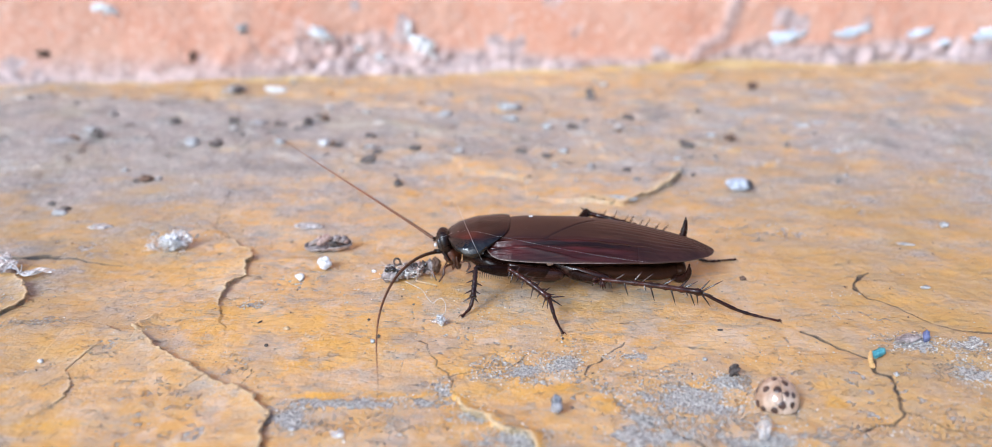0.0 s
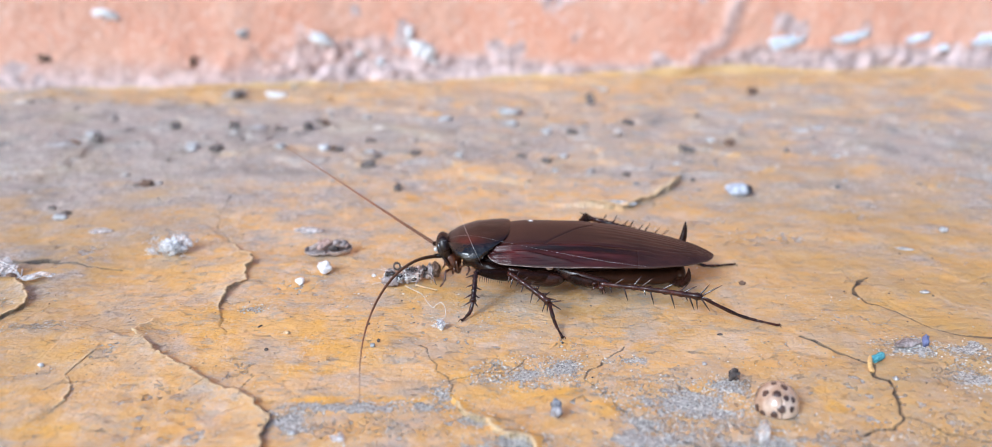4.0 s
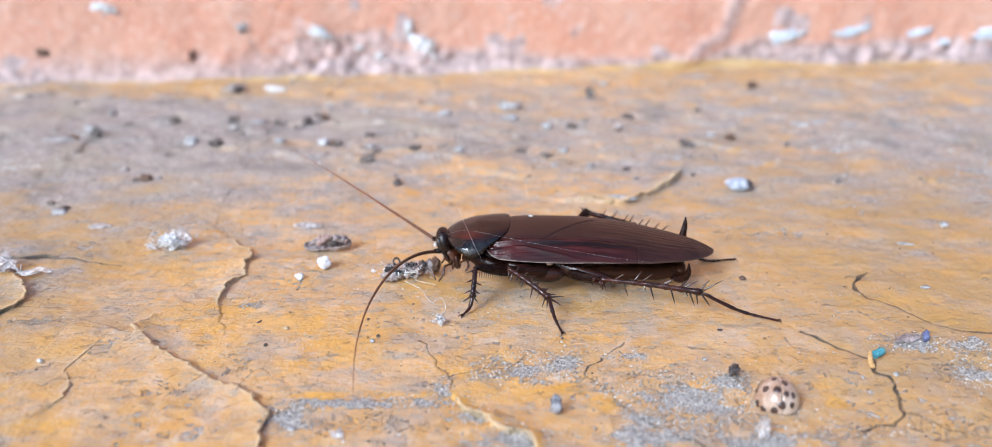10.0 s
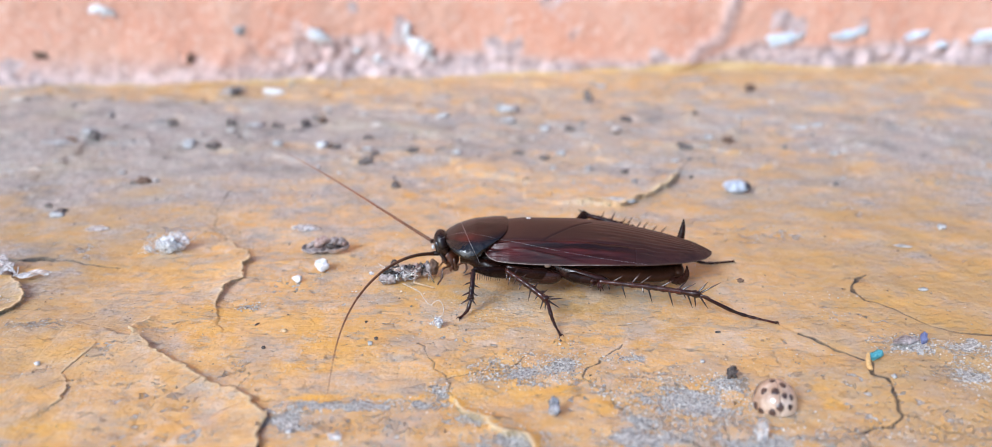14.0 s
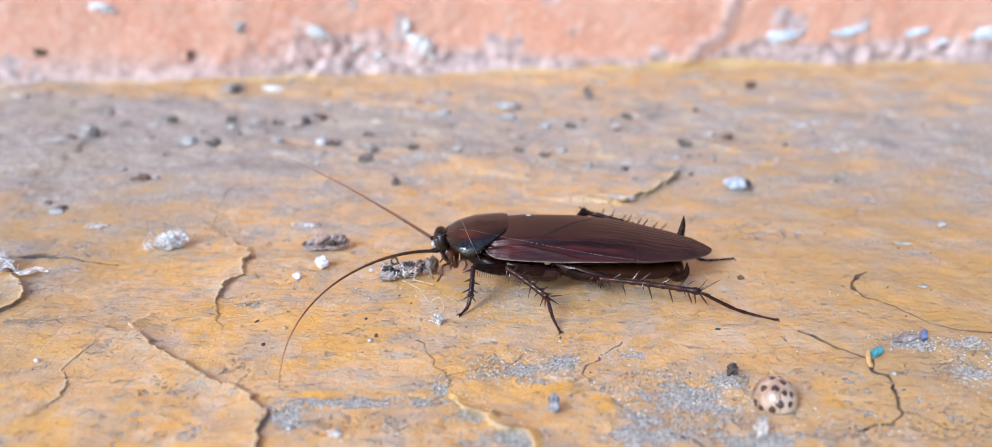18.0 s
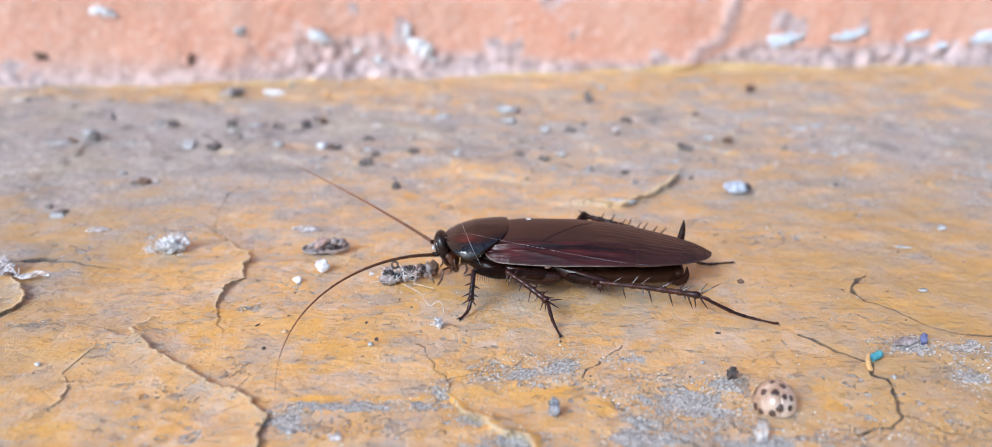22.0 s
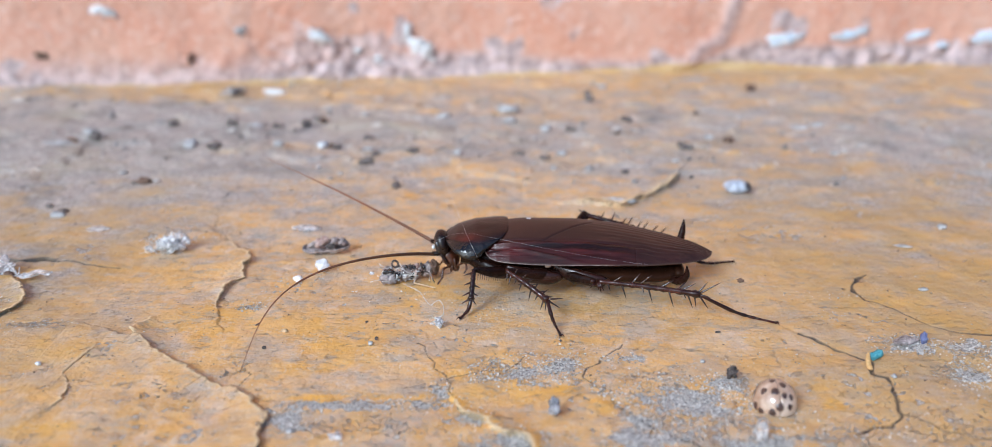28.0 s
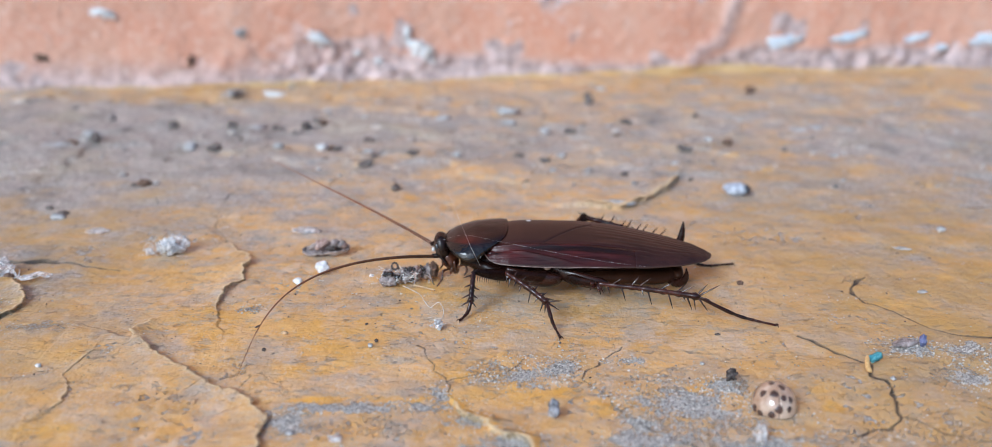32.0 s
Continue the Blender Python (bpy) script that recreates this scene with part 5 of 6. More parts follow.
def fluff(name, x, y, size, label, seed, count=26, flat=0.55, group="", split=3):
    """A tuft of white fibres and clots."""
    rnd = random.Random(seed)
    r = root(name, x, y, ground_z(x, y))
    tagged(r, label, "fluff", group)
    core = bmesh.new()
    for k in range(16):
        q = size * rnd.uniform(0.16, 0.36)
        cx, wide, tall = (0.32, 0.20, 0.75) if k % split else (-0.55, 0.18, 0.3)
        q *= 1.0 if k % split else 0.7
        blob(q * 1.2, q, q * 0.85, seed + k, 0.8, 3, 1.7, (size * rnd.gauss(cx, wide), size * rnd.gauss(0, 0.2), q * 0.6 + size * flat * tall * rnd.random()), bm=core)
    low = min(v.co.z for v in core.verts)
    bmesh.ops.translate(core, vec=Vector((0, 0, -low)), verts=core.verts)
    part("clot", core, M_COTTON, r)
    for k in range(count):
        a = Vector((size * rnd.uniform(-0.8, 0.8), size * rnd.uniform(-0.5, 0.5), size * rnd.uniform(0.05, flat)))
        pts = [a]
        for _ in range(3):
            pts.append(pts[-1] + Vector((rnd.gauss(0, 1), rnd.gauss(0, 1), rnd.gauss(0, 0.7))) * size * 0.22)
        for p in pts:
            p.z = max(p.z, 0.05)
        part("fibre", tube(bent(pts, 4), 0.016 + 0.005 * size * rnd.random(), 4), M_SILK, r)
    return r


def strand(name, points, radius, label, category="thread"):
    bm = tube(bent(points, 10), radius, 5)
    return tagged(finish(name, bm, M_SILK), label, category)


def build_beetle():
    x, y = 29.65, 78.1
    r = root("spotted_beetle", x, y, ground_z(x, y), -4)
    tagged(r, "small cream beetle with many dark brown spots on the ledge", "beetle")
    rx, ry, rz = 2.3, 2.5, 2.6

    def dome(az, el, lift=0.0):
        return Vector(((rx + lift) * math.cos(el) * math.cos(az), (ry + lift) * math.cos(el) * math.sin(az), 0.35 + (rz + lift) * math.sin(el) ** 0.92))
    for s in (-1, 1):
        def half(u, w, s=s):
            az = -math.pi / 2 + s * (0.012 + (math.pi - 0.024) * u)
            p = dome(az, math.pi / 2 * w * 0.985)
            p.z -= 0.05 * math.exp(-(p.x / 0.06) ** 2) * math.sin(math.pi / 2 * w) ** 0.3
            return p
        part("wing_case", skin(half, 36, 22, 0.1), M_CREAM, r, "cream wing case with dark spots")
    part("underside", blob(2.0, 2.2, 0.45, 3, 0.05, 3, 1, (0, 0, 0.45)), M_SPOT, r)
    part("head", blob(0.9, 0.6, 0.6, 4, 0.05, 2, 1, (0, 2.45, 0.75)), M_SPOT, r)
    spots = [(140, 38, 0.3), (152, 76, 0.3), (-40, 74, 0.36), (172, 22, 0.3), (-156, 44, 0.38), (-112, 56, 0.38), (-74, 46, 0.32), (-48, 38, 0.34), (-162, 2, 0.36), (-92, 20, 0.4), (-140, 0, 0.3), (-110, 6, 0.33), (-62, 18, 0.3), (150, 30, 0.34), (35, 28, 0.34), (110, 50, 0.34), (60, 55, 0.34), (90, 25, 0.34), (8, 48, 0.34), (0, 12, 0.3)]
    for az, el, q in spots:
        az, el, q = radians(az), radians(el), q * 1.25
        c = dome(az, el)
        e1 = (dome(az + 0.05, el) - c).normalized()
        e2 = (dome(az, el + 0.05) - c).normalized()
        nrm = e1.cross(e2).normalized()
        bm = bmesh.new()
        rings = []
        for j, (f, up) in enumerate(((0.0, 0.075), (0.55, 0.06), (0.9, 0.03), (1.05, -0.06))):
            ring = []
            for k in range(14):
                t = 2 * math.pi * k / 14
                p = c + (e1 * math.cos(t) + e2 * math.sin(t)) * q * max(f, 0.02) * (1 + 0.1 * math.sin(3 * t + az * 5))
                d = Vector((p.x / rx, p.y / ry, max(0.0, (p.z - 0.35) / rz))).length
                ring.append(bm.verts.new(Vector((p.x / d, p.y / d, 0.35 + (p.z - 0.35) / d)) + nrm * up))
            rings.append(ring)
        for a_, b_ in zip(rings, rings[1:]):
            for k in range(14):
                bm.faces.new((a_[k], a_[(k + 1) % 14], b_[(k + 1) % 14], b_[k]))
        bm.faces.new(rings[0])
        bmesh.ops.recalc_face_normals(bm, faces=bm.faces)
        part("spot", bm, M_SPOT, r, "dark brown spot")


def build_husk():
    x, y = -25.2, 119.2
    r = root("insect_husk", x, y, ground_z(x, y), 3)
    tagged(r, "dry grey boat-shaped insect husk, torn open", "husk")

    def hull(u, w):
        t = -1 + 2 * u
        wide = 1.35 * max(0.02, 1 - abs(t) ** 2.6) ** 0.6
        a = math.pi * (0.12 + 0.92 * w)
        k = 1 + 0.34 * noise.noise((t * 4, w * 5, 1.0))
        return Vector((3.55 * t, -math.cos(a) * wide * k, 1.15 + 0.25 * t - math.sin(a) * 1.05 * (1 - 0.5 * abs(t) ** 3) * k))
    part("hull", skin(hull, 40, 18, 0.12, Vector((0, 0, 1))), M_HUSK, r)
    for k, (px, py, pz, q) in enumerate([(-1.0, 0.1, 1.5, 0.9), (-0.2, 0.3, 1.9, 0.75), (1.3, 0.35, 1.75, 0.85), (2.3, 0.2, 1.7, 0.8)]):
        part("segment", blob(q, 0.8, q * 0.75, 20 + k, 0.35, 3, 1.8, (px, py, pz)), M_HUSKRED if k < 2 else M_HUSK, r)
    # Solid dark lump standing in for the shade of the husk's opening.
    part("hollow_shade", blob(0.75, 0.4, 0.5, 30, 0.3, 2, 1.5, (0.75, -0.65, 1.35)), M_DARK, r)
    for k, (px, py, pz, q) in enumerate([(-1.9, -0.3, 1.45, 0.7), (0.2, -0.5, 2.1, 0.55), (1.7, -0.45, 1.95, 0.6), (2.9, -0.2, 1.5, 0.5)]):
        part("torn_flap", blob(q * 1.2, 0.16, q * 0.8, 34 + k, 0.6, 3, 2.4, (px, py, pz), Euler((0.5, 0.3 * (k - 1.5), 0.4 * k)).to_matrix()), M_HUSKRED if k % 2 else M_HUSK, r)


def build_remains():
    x, y = -12.4, 109.2
    r = root("insect_remains", x, y, ground_z(x, y))
    r.scale = (1.05, 1.15, 1.3)
    tagged(r, "dried grey insect remains wrapped in white silk", "dead insect")
    rnd = random.Random(5)
    part("curled_feeler", tube([(-1.35 + 0.42 * math.cos(0.5 * k), 0.5 + 0.02 * k, 1.65 + 0.42 * math.sin(0.5 * k)) for k in range(13)] + [(-0.75, 0.6, 1.2)], 0.13, 7), M_DARK, r, "dark curled feeler of the dead insect")
    for bx_, bz_ in ((0.2, 1.55), (1.3, 1.5), (2.5, 1.6)):
        part("bead", blob(0.26, 0.28, 0.28, 2, 0.1, 2, 1, (bx_, -0.1, bz_)), M_EYE, r, "small shiny black knob")
    for k in range(5):
        part("dark_scale", blob(0.45, 0.35, 0.3, 64 + k, 0.5, 2, 2, (-2.5 + 0.42 * k + rnd.uniform(-0.1, 0.1), -1.0 + rnd.uniform(-0.2, 0.3), 0.6 + rnd.uniform(0, 0.8))), M_DARK if k % 2 else M_EYE, r)
    body = bmesh.new()
    for k in range(9):
        blob(0.8 * rnd.uniform(.6, 1.1), 0.7 * rnd.uniform(.6, 1.1), 0.6 * rnd.uniform(.6, 1.1), 60 + k, 0.5, 2, 2,
             (-1.8 + rnd.uniform(-0.7, 0.9), -0.5 + rnd.uniform(-0.6, 0.6), 0.45 + rnd.uniform(0, 0.7)), bm=body)
    part("crumpled_body", body, M_HUSK, r)
    for k in range(6):
        q = rnd.uniform(0.75, 1.15)
        part("body_ring", blob(0.62 * q, 0.8 * q, 0.7 * q, 70 + k, 0.45, 3, 2.2, (0.1 + 0.72 * k, 0.3 + 0.12 * k + rnd.uniform(-0.2, 0.2), 0.75 + 0.08 * k)),
             (M_HUSK, M_DARK, M_HUSKRED, M_DARK, M_HUSK, M_BROWN)[k], r)
    for k in range(5):
        a = Vector((0.2 + 0.8 * k, -0.35, 1.1 + rnd.uniform(-0.2, 0.3)))
        b = a + Vector((rnd.uniform(-0.6, 0.8), rnd.uniform(-0.9, -0.4), rnd.uniform(-0.1, 0.6)))
        part("body_leg", tube(bent([a, b, b + Vector((rnd.uniform(-0.6, 0.6), -0.2, -0.9))], 4), 0.07, 5), M_DARK if k % 2 else M_HUSK, r)
    silk = bmesh.new()
    for k in range(9):
        q = rnd.uniform(0.2, 0.42)
        blob(q * 1.3, q, q * 0.7, 90 + k, 0.5, 2, 2, (rnd.gauss(-1.7, 0.7), rnd.gauss(-0.9, 0.4), 0.15 + rnd.uniform(0.1, 1.0)), bm=silk)
    part("silk_clot", silk, M_COTTON, r, "white silk wrapping")
    part("straw", tube(bent([(1.3, -1.6, 0.35), (2.6, -2.0, 0.25), (4.2, -2.5, 0.12)], 4), 0.09, 6), M_TAN, r, "pale straw stub")
    for k in range(30):
        a = Vector((rnd.uniform(-2.8, 1.2), rnd.uniform(-1.4, 0.6), rnd.uniform(0.2, 1.5)))
        pts = [a]
        for _ in range(3):
            pts.append(pts[-1] + Vector((rnd.gauss(0, 0.7), rnd.gauss(0, 0.4), rnd.gauss(0, 0.35))))
        for p in pts:
            p.z = max(p.z, 0.05)
        part("silk_fibre", tube(bent(pts, 4), 0.035, 4), M_SILK, r)


def build_skin_scrap():
    x, y = -67.5, 110.5
    r = root("shed_skin", x, y, ground_z(x, y))
    tagged(r, "torn translucent whitish shed skin on the cracked paint", "shed skin")

    def curl(cx, cy, w, h, turn, seed):
        def fn(u, v):
            a = -0.4 + 2.4 * v
            k = 1 + 0.35 * noise.noise((u * 3, v * 3, seed))
            p = Vector((w * (u - 0.5) * (1 - 0.3 * v), h * (0.9 - math.cos(a)) * 0.7, 0.15 + h * math.sin(max(0.0, a)) * 0.7)) * k
            p.z = max(p.z, 0.02)
            return Matrix.Rotation(radians(turn), 3, "Z") @ p + Vector((cx, cy, 0))
        return skin(fn, 16, 12, 0.04)
    part("curled_skin", curl(-3.0, 0.6, 4.4, 2.3, -55, 1.0), M_FILM, r)
    part("curled_skin", curl(-0.8, -0.4, 2.8, 1.9, 20, 2.0), M_FILM, r)
    # Solid brown lump drawn for the shade inside the curl.
    part("hollow_shade", blob(0.7, 0.4, 0.45, 9, 0.25, 2, 1.5, (-0.6, -0.4, 0.5)), M_BROWN, r, "brown lump in place of the shaded hollow inside the curl")

    def film(u, v):
        p = Vector((1.2 + 4.4 * u, -1.6 + 2.2 * v * (1 - 0.55 * abs(2 * u - 1)) + 0.4 * u, 0.0))
        p.z = 0.25 + 0.5 * noise.noise((u * 2.5, v * 2.5, 4.0)) + 0.25 * u + 0.35
        return p
    part("flat_skin", skin(film, 16, 10, 0.03), M_FILM, r, "thin clear flap of skin")
    rnd = random.Random(8)
    for line, q in (([(-5.4, 2.6, 1.8), (-3.6, 1.2, 1.7), (-2.4, -0.4, 1.0), (-1.6, -2.0, 0.2)], 0.16), ([(-5.0, 2.2, 1.2), (-3.0, 0.6, 1.2), (-2.0, -1.4, 0.4)], 0.11), ([(-4.6, 2.9, 2.0), (-3.0, 1.6, 2.0), (-1.0, 1.0, 1.2)], 0.1),
                    ([(1.3, -1.2, 0.6), (1.9, -1.75, 0.5), (2.9, -1.7, 0.6), (4.0, -0.9, 0.7)], 0.09), ([(-0.2, -1.2, 0.3), (0.9, -0.7, 0.6), (0.7, 0.4, 1.2)], 0.08)):
        part("strand", tube(bent(line, 6), q, 5), M_SILK, r, "white silky strand")
    for k in range(12):
        a = Vector((rnd.uniform(-5, -0.5), rnd.uniform(-1.2, 2.0), rnd.uniform(0.4, 1.6)))
        part("fibre", tube(bent([a, a + Vector((rnd.gauss(0, .6), rnd.gauss(0, .4), rnd.uniform(0, .8))), a + Vector((rnd.gauss(0, 1), rnd.gauss(0, .6), rnd.uniform(-.4, .6)))], 4), 0.045, 4), M_SILK, r)


def build_teal():
    x, y = 42.6, 85.2
    z = ground_z(x, y)
    s = finish("splinter", tube(bent([(-0.1, -0.7, 0.25), (-0.15, 0.0, 0.5), (0.05, 0.8, 0.85), (0.35, 1.5, 1.2)], 5), [0.14, 0.2, 0.24, 0.27, 0.25, 0.24, 0.22, 0.25, 0.22, 0.21, 0.22, 0.2, 0.18, 0.16, 0.12, 0.06], 8, flat=1.3),
               M_SPLINTER, at=pose(x * MM, y * MM, z * MM))
    tagged(s, "orange-yellow splinter of paint standing in a crack", "splinter")
    t = finish("paint_chip", blob(0.85, 0.45, 0.42, 9, 0.55, 3, 2.4, turn=Euler((0.2, -0.35, 0.3)).to_matrix()), M_TEAL, at=pose((x + 1.6) * MM, (y + 2.1) * MM, (ground_z(x + 1.6, y + 2.1) + 0.6) * MM))
    tagged(t, "small bright teal paint chip beside an orange splinter", "paint chip")


build_beetle()
build_husk()
build_remains()
build_skin_scrap()
build_teal()

lump("pebble", 6.2, 75.4, 0.55, 0.65, 0.85, M_PEBBLE, "small blue-grey stone on the ochre paint", "pebble", 2, 0.7)
lump("pebble", 44.0, 147.5, 2.4, 1.8, 1.2, M_STONE, "smooth pale grey oval stone with a dark end", "pebble", 3, 0.18, -12)
lump("dark_crumb", 26.5, 83.6, 0.6, 0.5, 0.6, M_DARK, "black ragged crumb by the beetle", "crumb", 4, 0.82)
lump("clear_scrap", 26.4, 71.8, 0.5, 0.7, 1.1, M_FILM, "small translucent whitish scrap of skin", "scrap", 5, 0.84)
lump("white_crumb", -24.5, 112.6, 1.05, 0.9, 0.85, M_LIME, "white rough lime crumb", "crumb", 6, 0.5)
lump("white_crumb", -27.2, 108.7, 0.65, 0.6, 0.5, M_LIME, "small white lime crumb", "crumb", 7, 0.5)
lump("paint_chip", 49.4, 91.2, 1.5, 0.8, 0.35, M_HUSK, "flat grey paint chip lying on bare cement", "paint chip", 8, 0.4, 20)
lump("paint_chip", 51.4, 91.0, 0.4, 0.4, 0.75, M_BLUE, "small violet-blue paint chip", "paint chip", 9, 0.45)
lump("clear_scrap", -15.6, 71.6, 0.7, 0.6, 0.28, M_FILM, "small translucent pinkish scrap of skin", "scrap", 25, 0.6)
fluff("fluff_tuft", -49.3, 119.3, 3.0, "white tuft of fluff lying on the paint", 21, 90)
fluff("fluff_tuft", -7.2, 95.3, 0.95, "small white tuft with dark specks on a silk thread", 22, 20, 1.5, split=1000)
lump("clear_scrap", -63.5, 128.5, 1.7, 1.0, 0.16, M_FILM, "thin whitish scrap of dry skin", "scrap", 23, 0.6)
lump("clear_scrap", -30.3, 128.8, 2.0, 1.3, 0.15, M_FILM, "thin bluish white scrap of dry skin", "scrap", 24, 0.6)

DROPPINGS = [(-65.3, 152.8, 1.6, 1.1, .9), (-67.3, 153.3, .8, .6, .6), (-18.1, 150.0, 1.1, .9, 1.0), (-87.0, 182.0, 1.9, 1.3, 1.5), (-91.0, 180.0, 2.6, 1.2, .8), (-25.6, 165.0, 2.0, 1.3, 1.0), (-27.9, 184.0, 1.6, 1.2, 1.2),
             (-43.5, 194.0, 1.5, 1.2, 1.3), (-40.2, 197.5, 1.3, 1.0, 1.2), (-49.5, 192.0, 1.7, 1.2, 1.0), (-75.3, 197.0, 1.5, 1.2, 1.2), (-58.8, 174.5, 1.8, 1.3, 1.1), (50.8, 181.0, 1.8, 1.3, .9), (40.3, 176.5, 1.8, 1.3, 1.0),
             (17.4, 190.5, 1.8, 1.2, .8), (-16.6, 171.5, 1.5, 1.0, .8), (70.1, 233.0, 2.2, 1.5, 1.4), (-69.9, 230.0, 3.0, 1.6, 1.5), (-34.0, 178.0, 1.6, 1.1, .9), (-77.5, 141.0, 0.8, 0.6, 0.6), (34.3, 108.8, .62, .45, .42), (25.5, 160.0, 1.2, .8, .5), (-41.9, 199.7, 1.3, 1.0, 0.9), (10.3, 169.5, 1.6, 1.1, 0.6), (27.4, 185.8, 0.9, 0.7, 0.5), (31.4, 200.2, 1.5, 1.1, 0.9), (24.4, 219.8, 0.7, 1.6, 2.2), (-60.3, 193.1, 0.7, 1.4, 1.6), (-34.9, 178.1, 1.4, 1.0, 0.8), (5.2, 172.7, 1.2, 0.9, 0.5), (-73.8, 138.0, 1.2, 0.8, 0.6)]
for k, (x, y, rx, ry, rz) in enumerate(DROPPINGS):
    lump("dropping", x, y, rx * 0.8, ry * 0.8, rz * 0.7, M_DROP if k % 4 else M_BROWN, "dark brown dry dropping lying on the dusty ledge", "dropping", 100 + k, 0.55, k * 37, 0.4, group="droppings on the ledge")
PALE = [(-60.1, 231.5, 5.0, 2.0, 1.1), (-72.0, 231.5, 4.0, 1.5, .7), (-64.8, 176.5, 1.7, 1.2, .9), (-36.6, 177.5, 1.5, 1.1, 1.1), (-7.7, 172.0, 1.2, 1.0, .9), (47.2, 183.0, 1.3, 1.0, .9), (3.6, 200.0, 2.2, 1.5, 1.0), (72.2, 129.3, .9, .8, .6),
        (58.4, 106.0, .75, .5, .35), (62.9, 122.0, 1.7, .7, .22), (-73.2, 136.0, 1.2, .9, .6), (-14.7, 90.5, .4, .4, .35), (-25.7, 93.8, .5, .4, .3), (-46.0, 177.0, 1.4, 1.0, 1.0), (70.5, 193.5, 2.8, 1.6, .5), (14.0, 172.0, 1.4, 1.0, .8),
        (36.5, 166.0, 1.0, .8, .5), (-52.0, 86.0, .4, .4, .35), (-20.5, 73.0, .5, .4, .3), (44.5, 83.2, .35, .35, .3), (24.0, 86.8, .35, .3, .3), (22.0, 141.6, 3.6, .7, .5), (-93.5, 178.6, 4.5, 1.6, 0.5), (-89.9, 185.9, 2.2, 1.5, 1.0), (-55.5, 195.4, 3.0, 1.8, 0.9), (-26.4, 174.6, 1.3, 1.0, 0.6), (-11.9, 201.5, 2.4, 1.6, 0.8), (3.0, 208.6, 3.4, 2.2, 1.4), (11.6, 190.8, 1.5, 1.2, 1.0), (58.2, 250.3, 9.0, 2.2, 0.4), (-71.5, 235.4, 4.0, 1.6, 1.0), (75.4, 196.0, 2.2, 1.4, 0.6), (30.0, 238.7, 2.0, 1.3, 0.8), (-73.8, 136.1, 1.2, 0.9, 0.7), (71.2, 172.7, 1.2, 0.8, 0.5), (-65.3, 178.6, 1.8, 1.3, 1.0)]
for k, (x, y, rx, ry, rz) in enumerate(PALE):
    lump("pale_chip", x, y, rx * 0.8, ry * 0.8, rz * 0.75, M_TAN if k == 12 else M_WHITE if k in (0, 3, 17) else M_PALESTONE, "pale chip of lime plaster on the dusty ledge", "chip", 150 + k, 0.5, k * 23 % 40 - 20, 0.35, group="pale chips on the ledge", sub=2)
SEEDS = [(27.5, 93.8, .5, .25, .2), (-14.2, 91.9, .35, .3, .3), (-27.2, 89.7, .35, .3, .3), (-16.0, 96.4, .3, .2, .2), (-29.5, 95.8, .6, .2, .15), (8.0, 91.5, .3, .2, .2)]
for k, (x, y, rx, ry, rz) in enumerate(SEEDS):
    lump("seed", x, y, rx * 0.7, ry * 0.7, rz * 0.7, M_DARK, "tiny dark seed on the ochre paint", "seed", 190 + k, 0.2, 15 * k, group="tiny seeds on the ledge", sub=2)

bx, by = BODY
strand("silk_thread", [(bx - 12.8, by - 6.3, 5.4), (bx - 15.1, by - 3.1, 9.4), (bx - 25.0, by + 55, 8.0), (bx - 38.7, by + 134.9, 5.0)], 0.012, "single fine pale silk thread reaching to the wall")
strand("silk_thread", [(bx - 18.8, by - 3.4, 7.4), (bx - 15.1, by - 4.0, 8.75), (bx - 9.7, by - 5.4, 8.3), (bx - 3.2, by - 6.6, 7.4), (bx + 3.3, by - 7.0, 6.3), (bx + 9.0, by - 6.3, 5.2)], 0.0055, "fine silk thread across the cockroach's back")
strand("silk_thread", [(-12.5, 107.0, 0.6), (-11.4, 106.4, 0.3), (-10.0, 105.0, 0.2), (-9.1, 102.6, 0.2), (-8.3, 101.0, 0.25), (-7.8, 101.0, 0.6), (-7.2, 101.3, 0.8), (-6.6, 100.3, 0.5), (-6.5, 98.4, 0.25), (-7.0, 96.4, 0.7)], 0.04, "curled white silk thread from the dead insect")
strand("silk_thread", [(-13.5, 107.5, 0.5), (-15.6, 108.7, 0.3), (-17.2, 108.4, 0.15)], 0.03, "short loose silk thread on the paint")


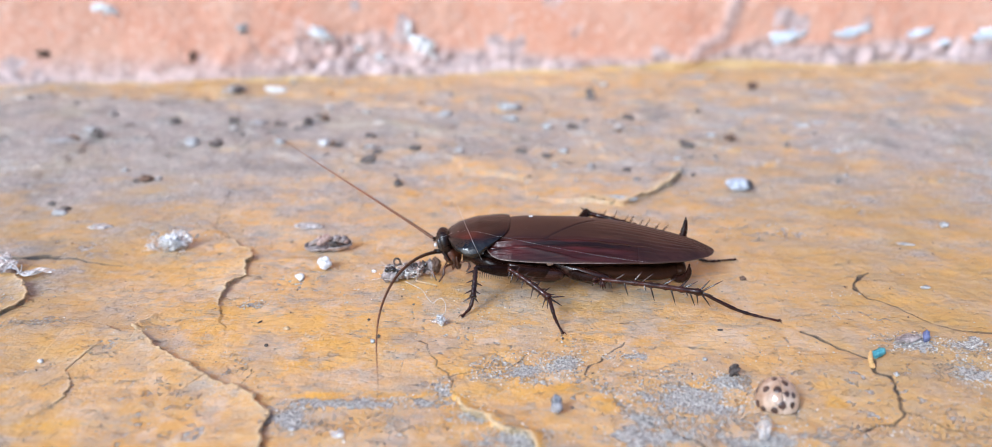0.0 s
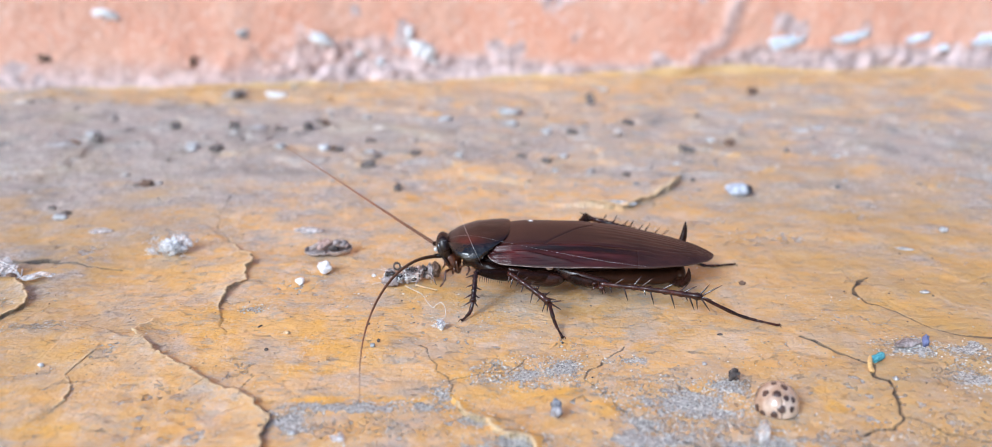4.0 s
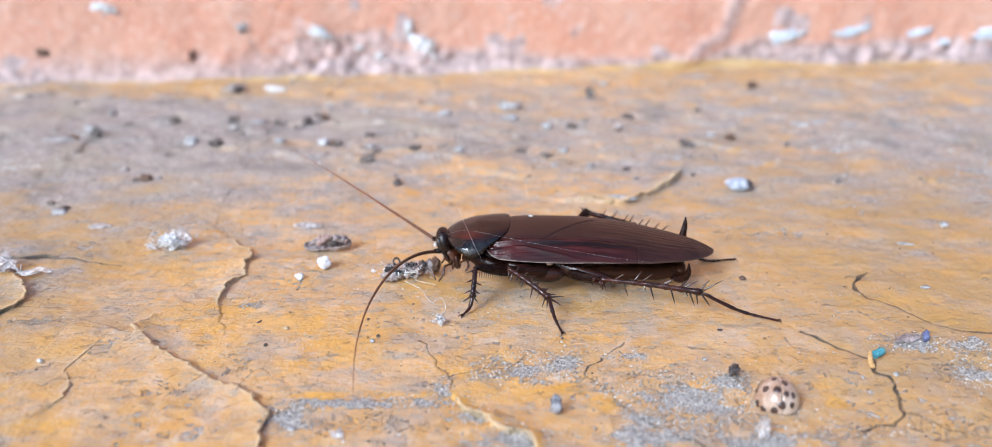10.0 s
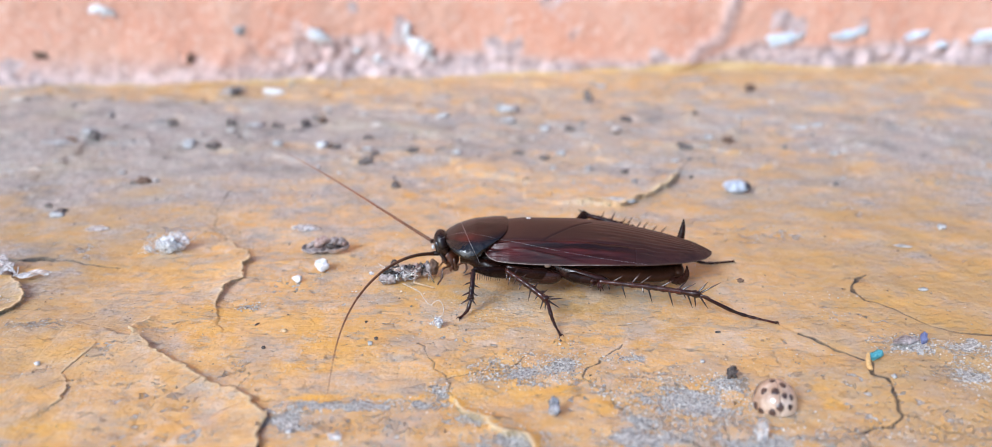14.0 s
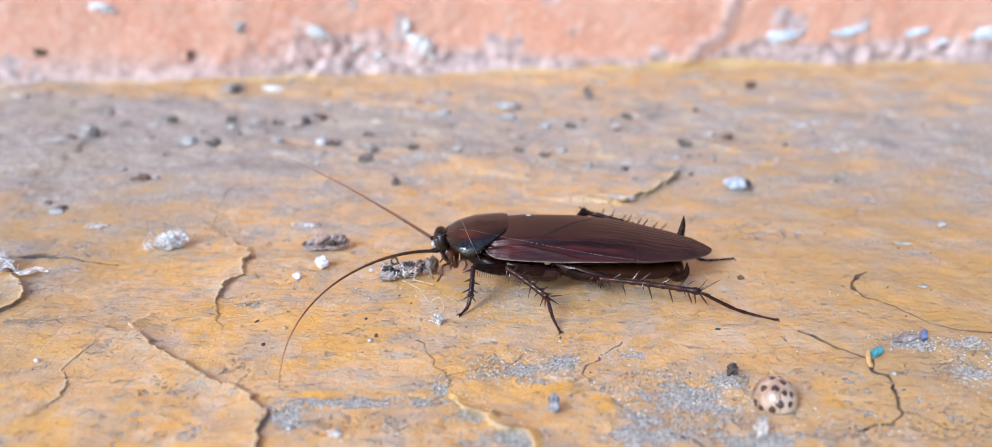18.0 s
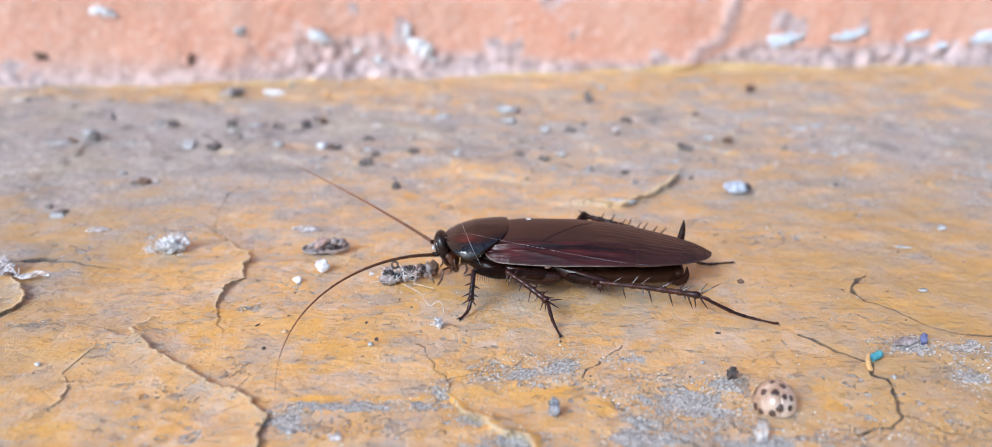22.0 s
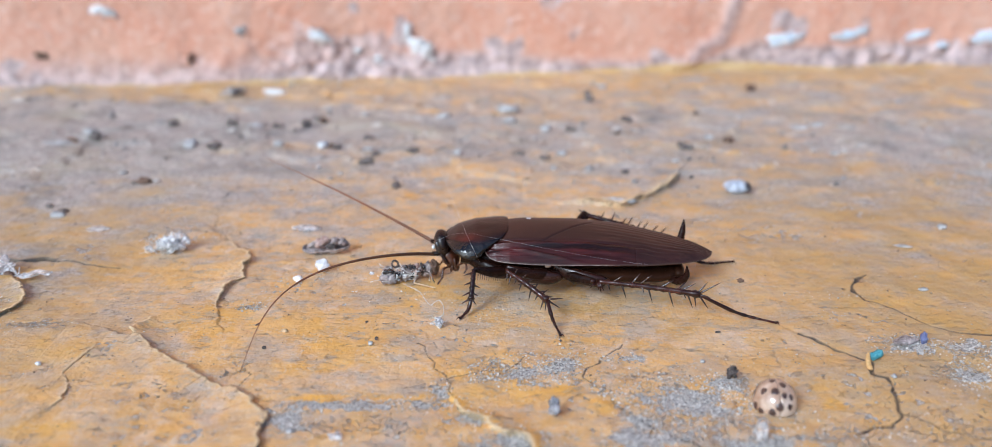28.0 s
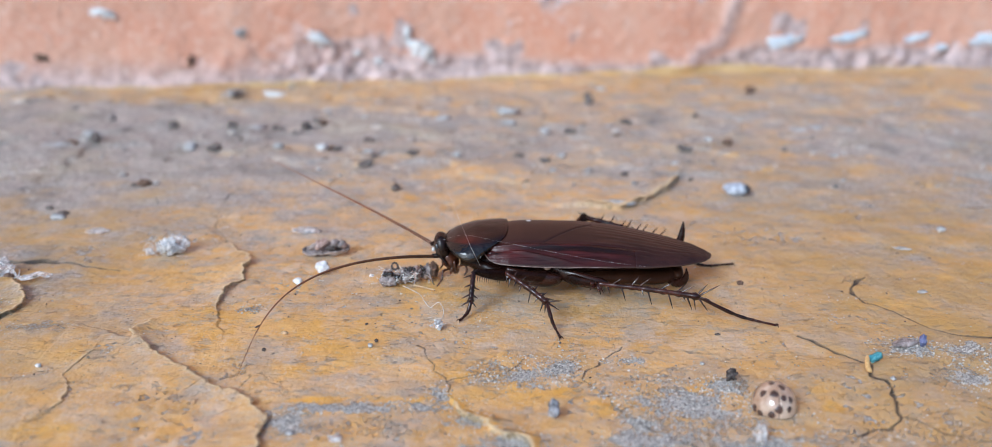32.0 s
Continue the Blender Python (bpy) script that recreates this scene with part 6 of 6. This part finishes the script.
# ---- grit: nobody could count it ----
def build_grit(name, count, material, sizes, label, seed, spread, places=None):
    rnd = np.random.RandomState(seed)
    base = np.array([(1, 0, 0), (-1, 0, 0), (0, 1, 0), (0, -1, 0), (0, 0, 1), (0, 0, -1), (.6, .6, .5), (-.6, .6, .5), (.6, -.6, .5), (-.6, -.6, .5)], float)
    tris = [(4, 6, 7), (4, 7, 9), (4, 9, 8), (4, 8, 6), (6, 0, 2), (6, 2, 7), (7, 2, 1), (7, 1, 9), (9, 1, 3), (9, 3, 8), (8, 3, 0), (8, 0, 6), (0, 5, 2), (2, 5, 1), (1, 5, 3), (3, 5, 0)]
    y = spread[0] + (spread[1] - spread[0]) * rnd.rand(count) ** 1.3
    x = (rnd.rand(count) * 2 - 1) * (12 + 0.62 * y)
    keep = fbm(x, y, 14, 500 + seed, 3) + 0.4 * rnd.randn(count) > -0.1
    x, y = places or (x[keep], y[keep])
    z = ground_fields(x, y)[0]
    verts, faces = [], []
    for k in range(len(x)):
        s = sizes[0] * (sizes[1] / sizes[0]) ** (rnd.rand() ** 1.8) * (1 + 0.004 * max(0, y[k] - 100))
        shape = base * (s * rnd.uniform(0.6, 1.3, 3)) * rnd.uniform(0.75, 1.25, (10, 1))
        a = rnd.rand() * 6.3
        c, n = math.cos(a), math.sin(a)
        shape = np.stack([shape[:, 0] * c - shape[:, 1] * n + x[k], shape[:, 0] * n + shape[:, 1] * c + y[k], shape[:, 2] * 0.8 + z[k] + s * 0.35], 1)
        faces += [(a_ + 10 * k, b_ + 10 * k, c_ + 10 * k) for a_, b_, c_ in tris]
        verts.append(shape)
    me = bpy.data.meshes.new(name)
    me.from_pydata((np.concatenate(verts) * MM).tolist(), [], faces)
    me.materials.append(material)
    tagged(new(name, me), label, "grit", kind="stuff")


build_grit("pale_grit", 3200, M_GRIT_PALE, (0.03, 0.13), "scattered pale sand grains and lime dust on the ledge", 1, (62, 240))
build_grit("dark_grit", 1500, M_GRIT_DARK, (0.035, 0.17), "scattered dark specks of dirt on the ledge", 2, (62, 235))


def build_patch_grit():
    """Loose cement grains lying where the paint has gone."""
    rnd = np.random.RandomState(7)
    x, y = [], []
    for cx, cy, rx, ry, *power in BARE:
        n = int(85 * ((power or [0.9])[0]) ** 2 * rx * ry) + 8
        a, q = rnd.rand(n) * 6.2832, rnd.rand(n) ** 0.6 * 1.4
        x.append(cx + np.cos(a) * q * rx), y.append(cy + np.sin(a) * q * ry)
    return np.concatenate(x), np.concatenate(y)


build_grit("dust_clots", 420, M_GRIT_CLOT, (0.22, 0.75), "small grey and pale clots of dust along the back of the ledge", 5, (150, 245))
build_grit("cement_grains", 0, M_GRIT_GREY, (0.035, 0.15), "loose grey cement grains where paint has worn off", 7, (0, 0), build_patch_grit())


# ---- what moves ----
def motions():
    for pieces, poses, times in FEELERS:
        lines = [(t, feeler_line(poses, u)) for t, u in times]
        for i, piece in enumerate(pieces):
            walk(piece, [(t, feeler_row(line, i)) for t, line in lines])
    swing = [0, 6, -3, 4, 0, 8, 2, -4, 0, 5, 14, 3, 10, -2, 6, 12, 0, 4, -3, 5, 0]
    for k, (palp, base) in enumerate(PALPS):
        rows = [(32.0 * i / 20, Matrix.Translation(base * MM) @ pose(0, 0, 0, 0, swing[(i + 5 * k) % 21] * (0.8 if k % 2 else -0.8), 0.5 * swing[(i + 3 * k + 7) % 21])) for i in range(21)]
        walk(palp, rows)


motions()
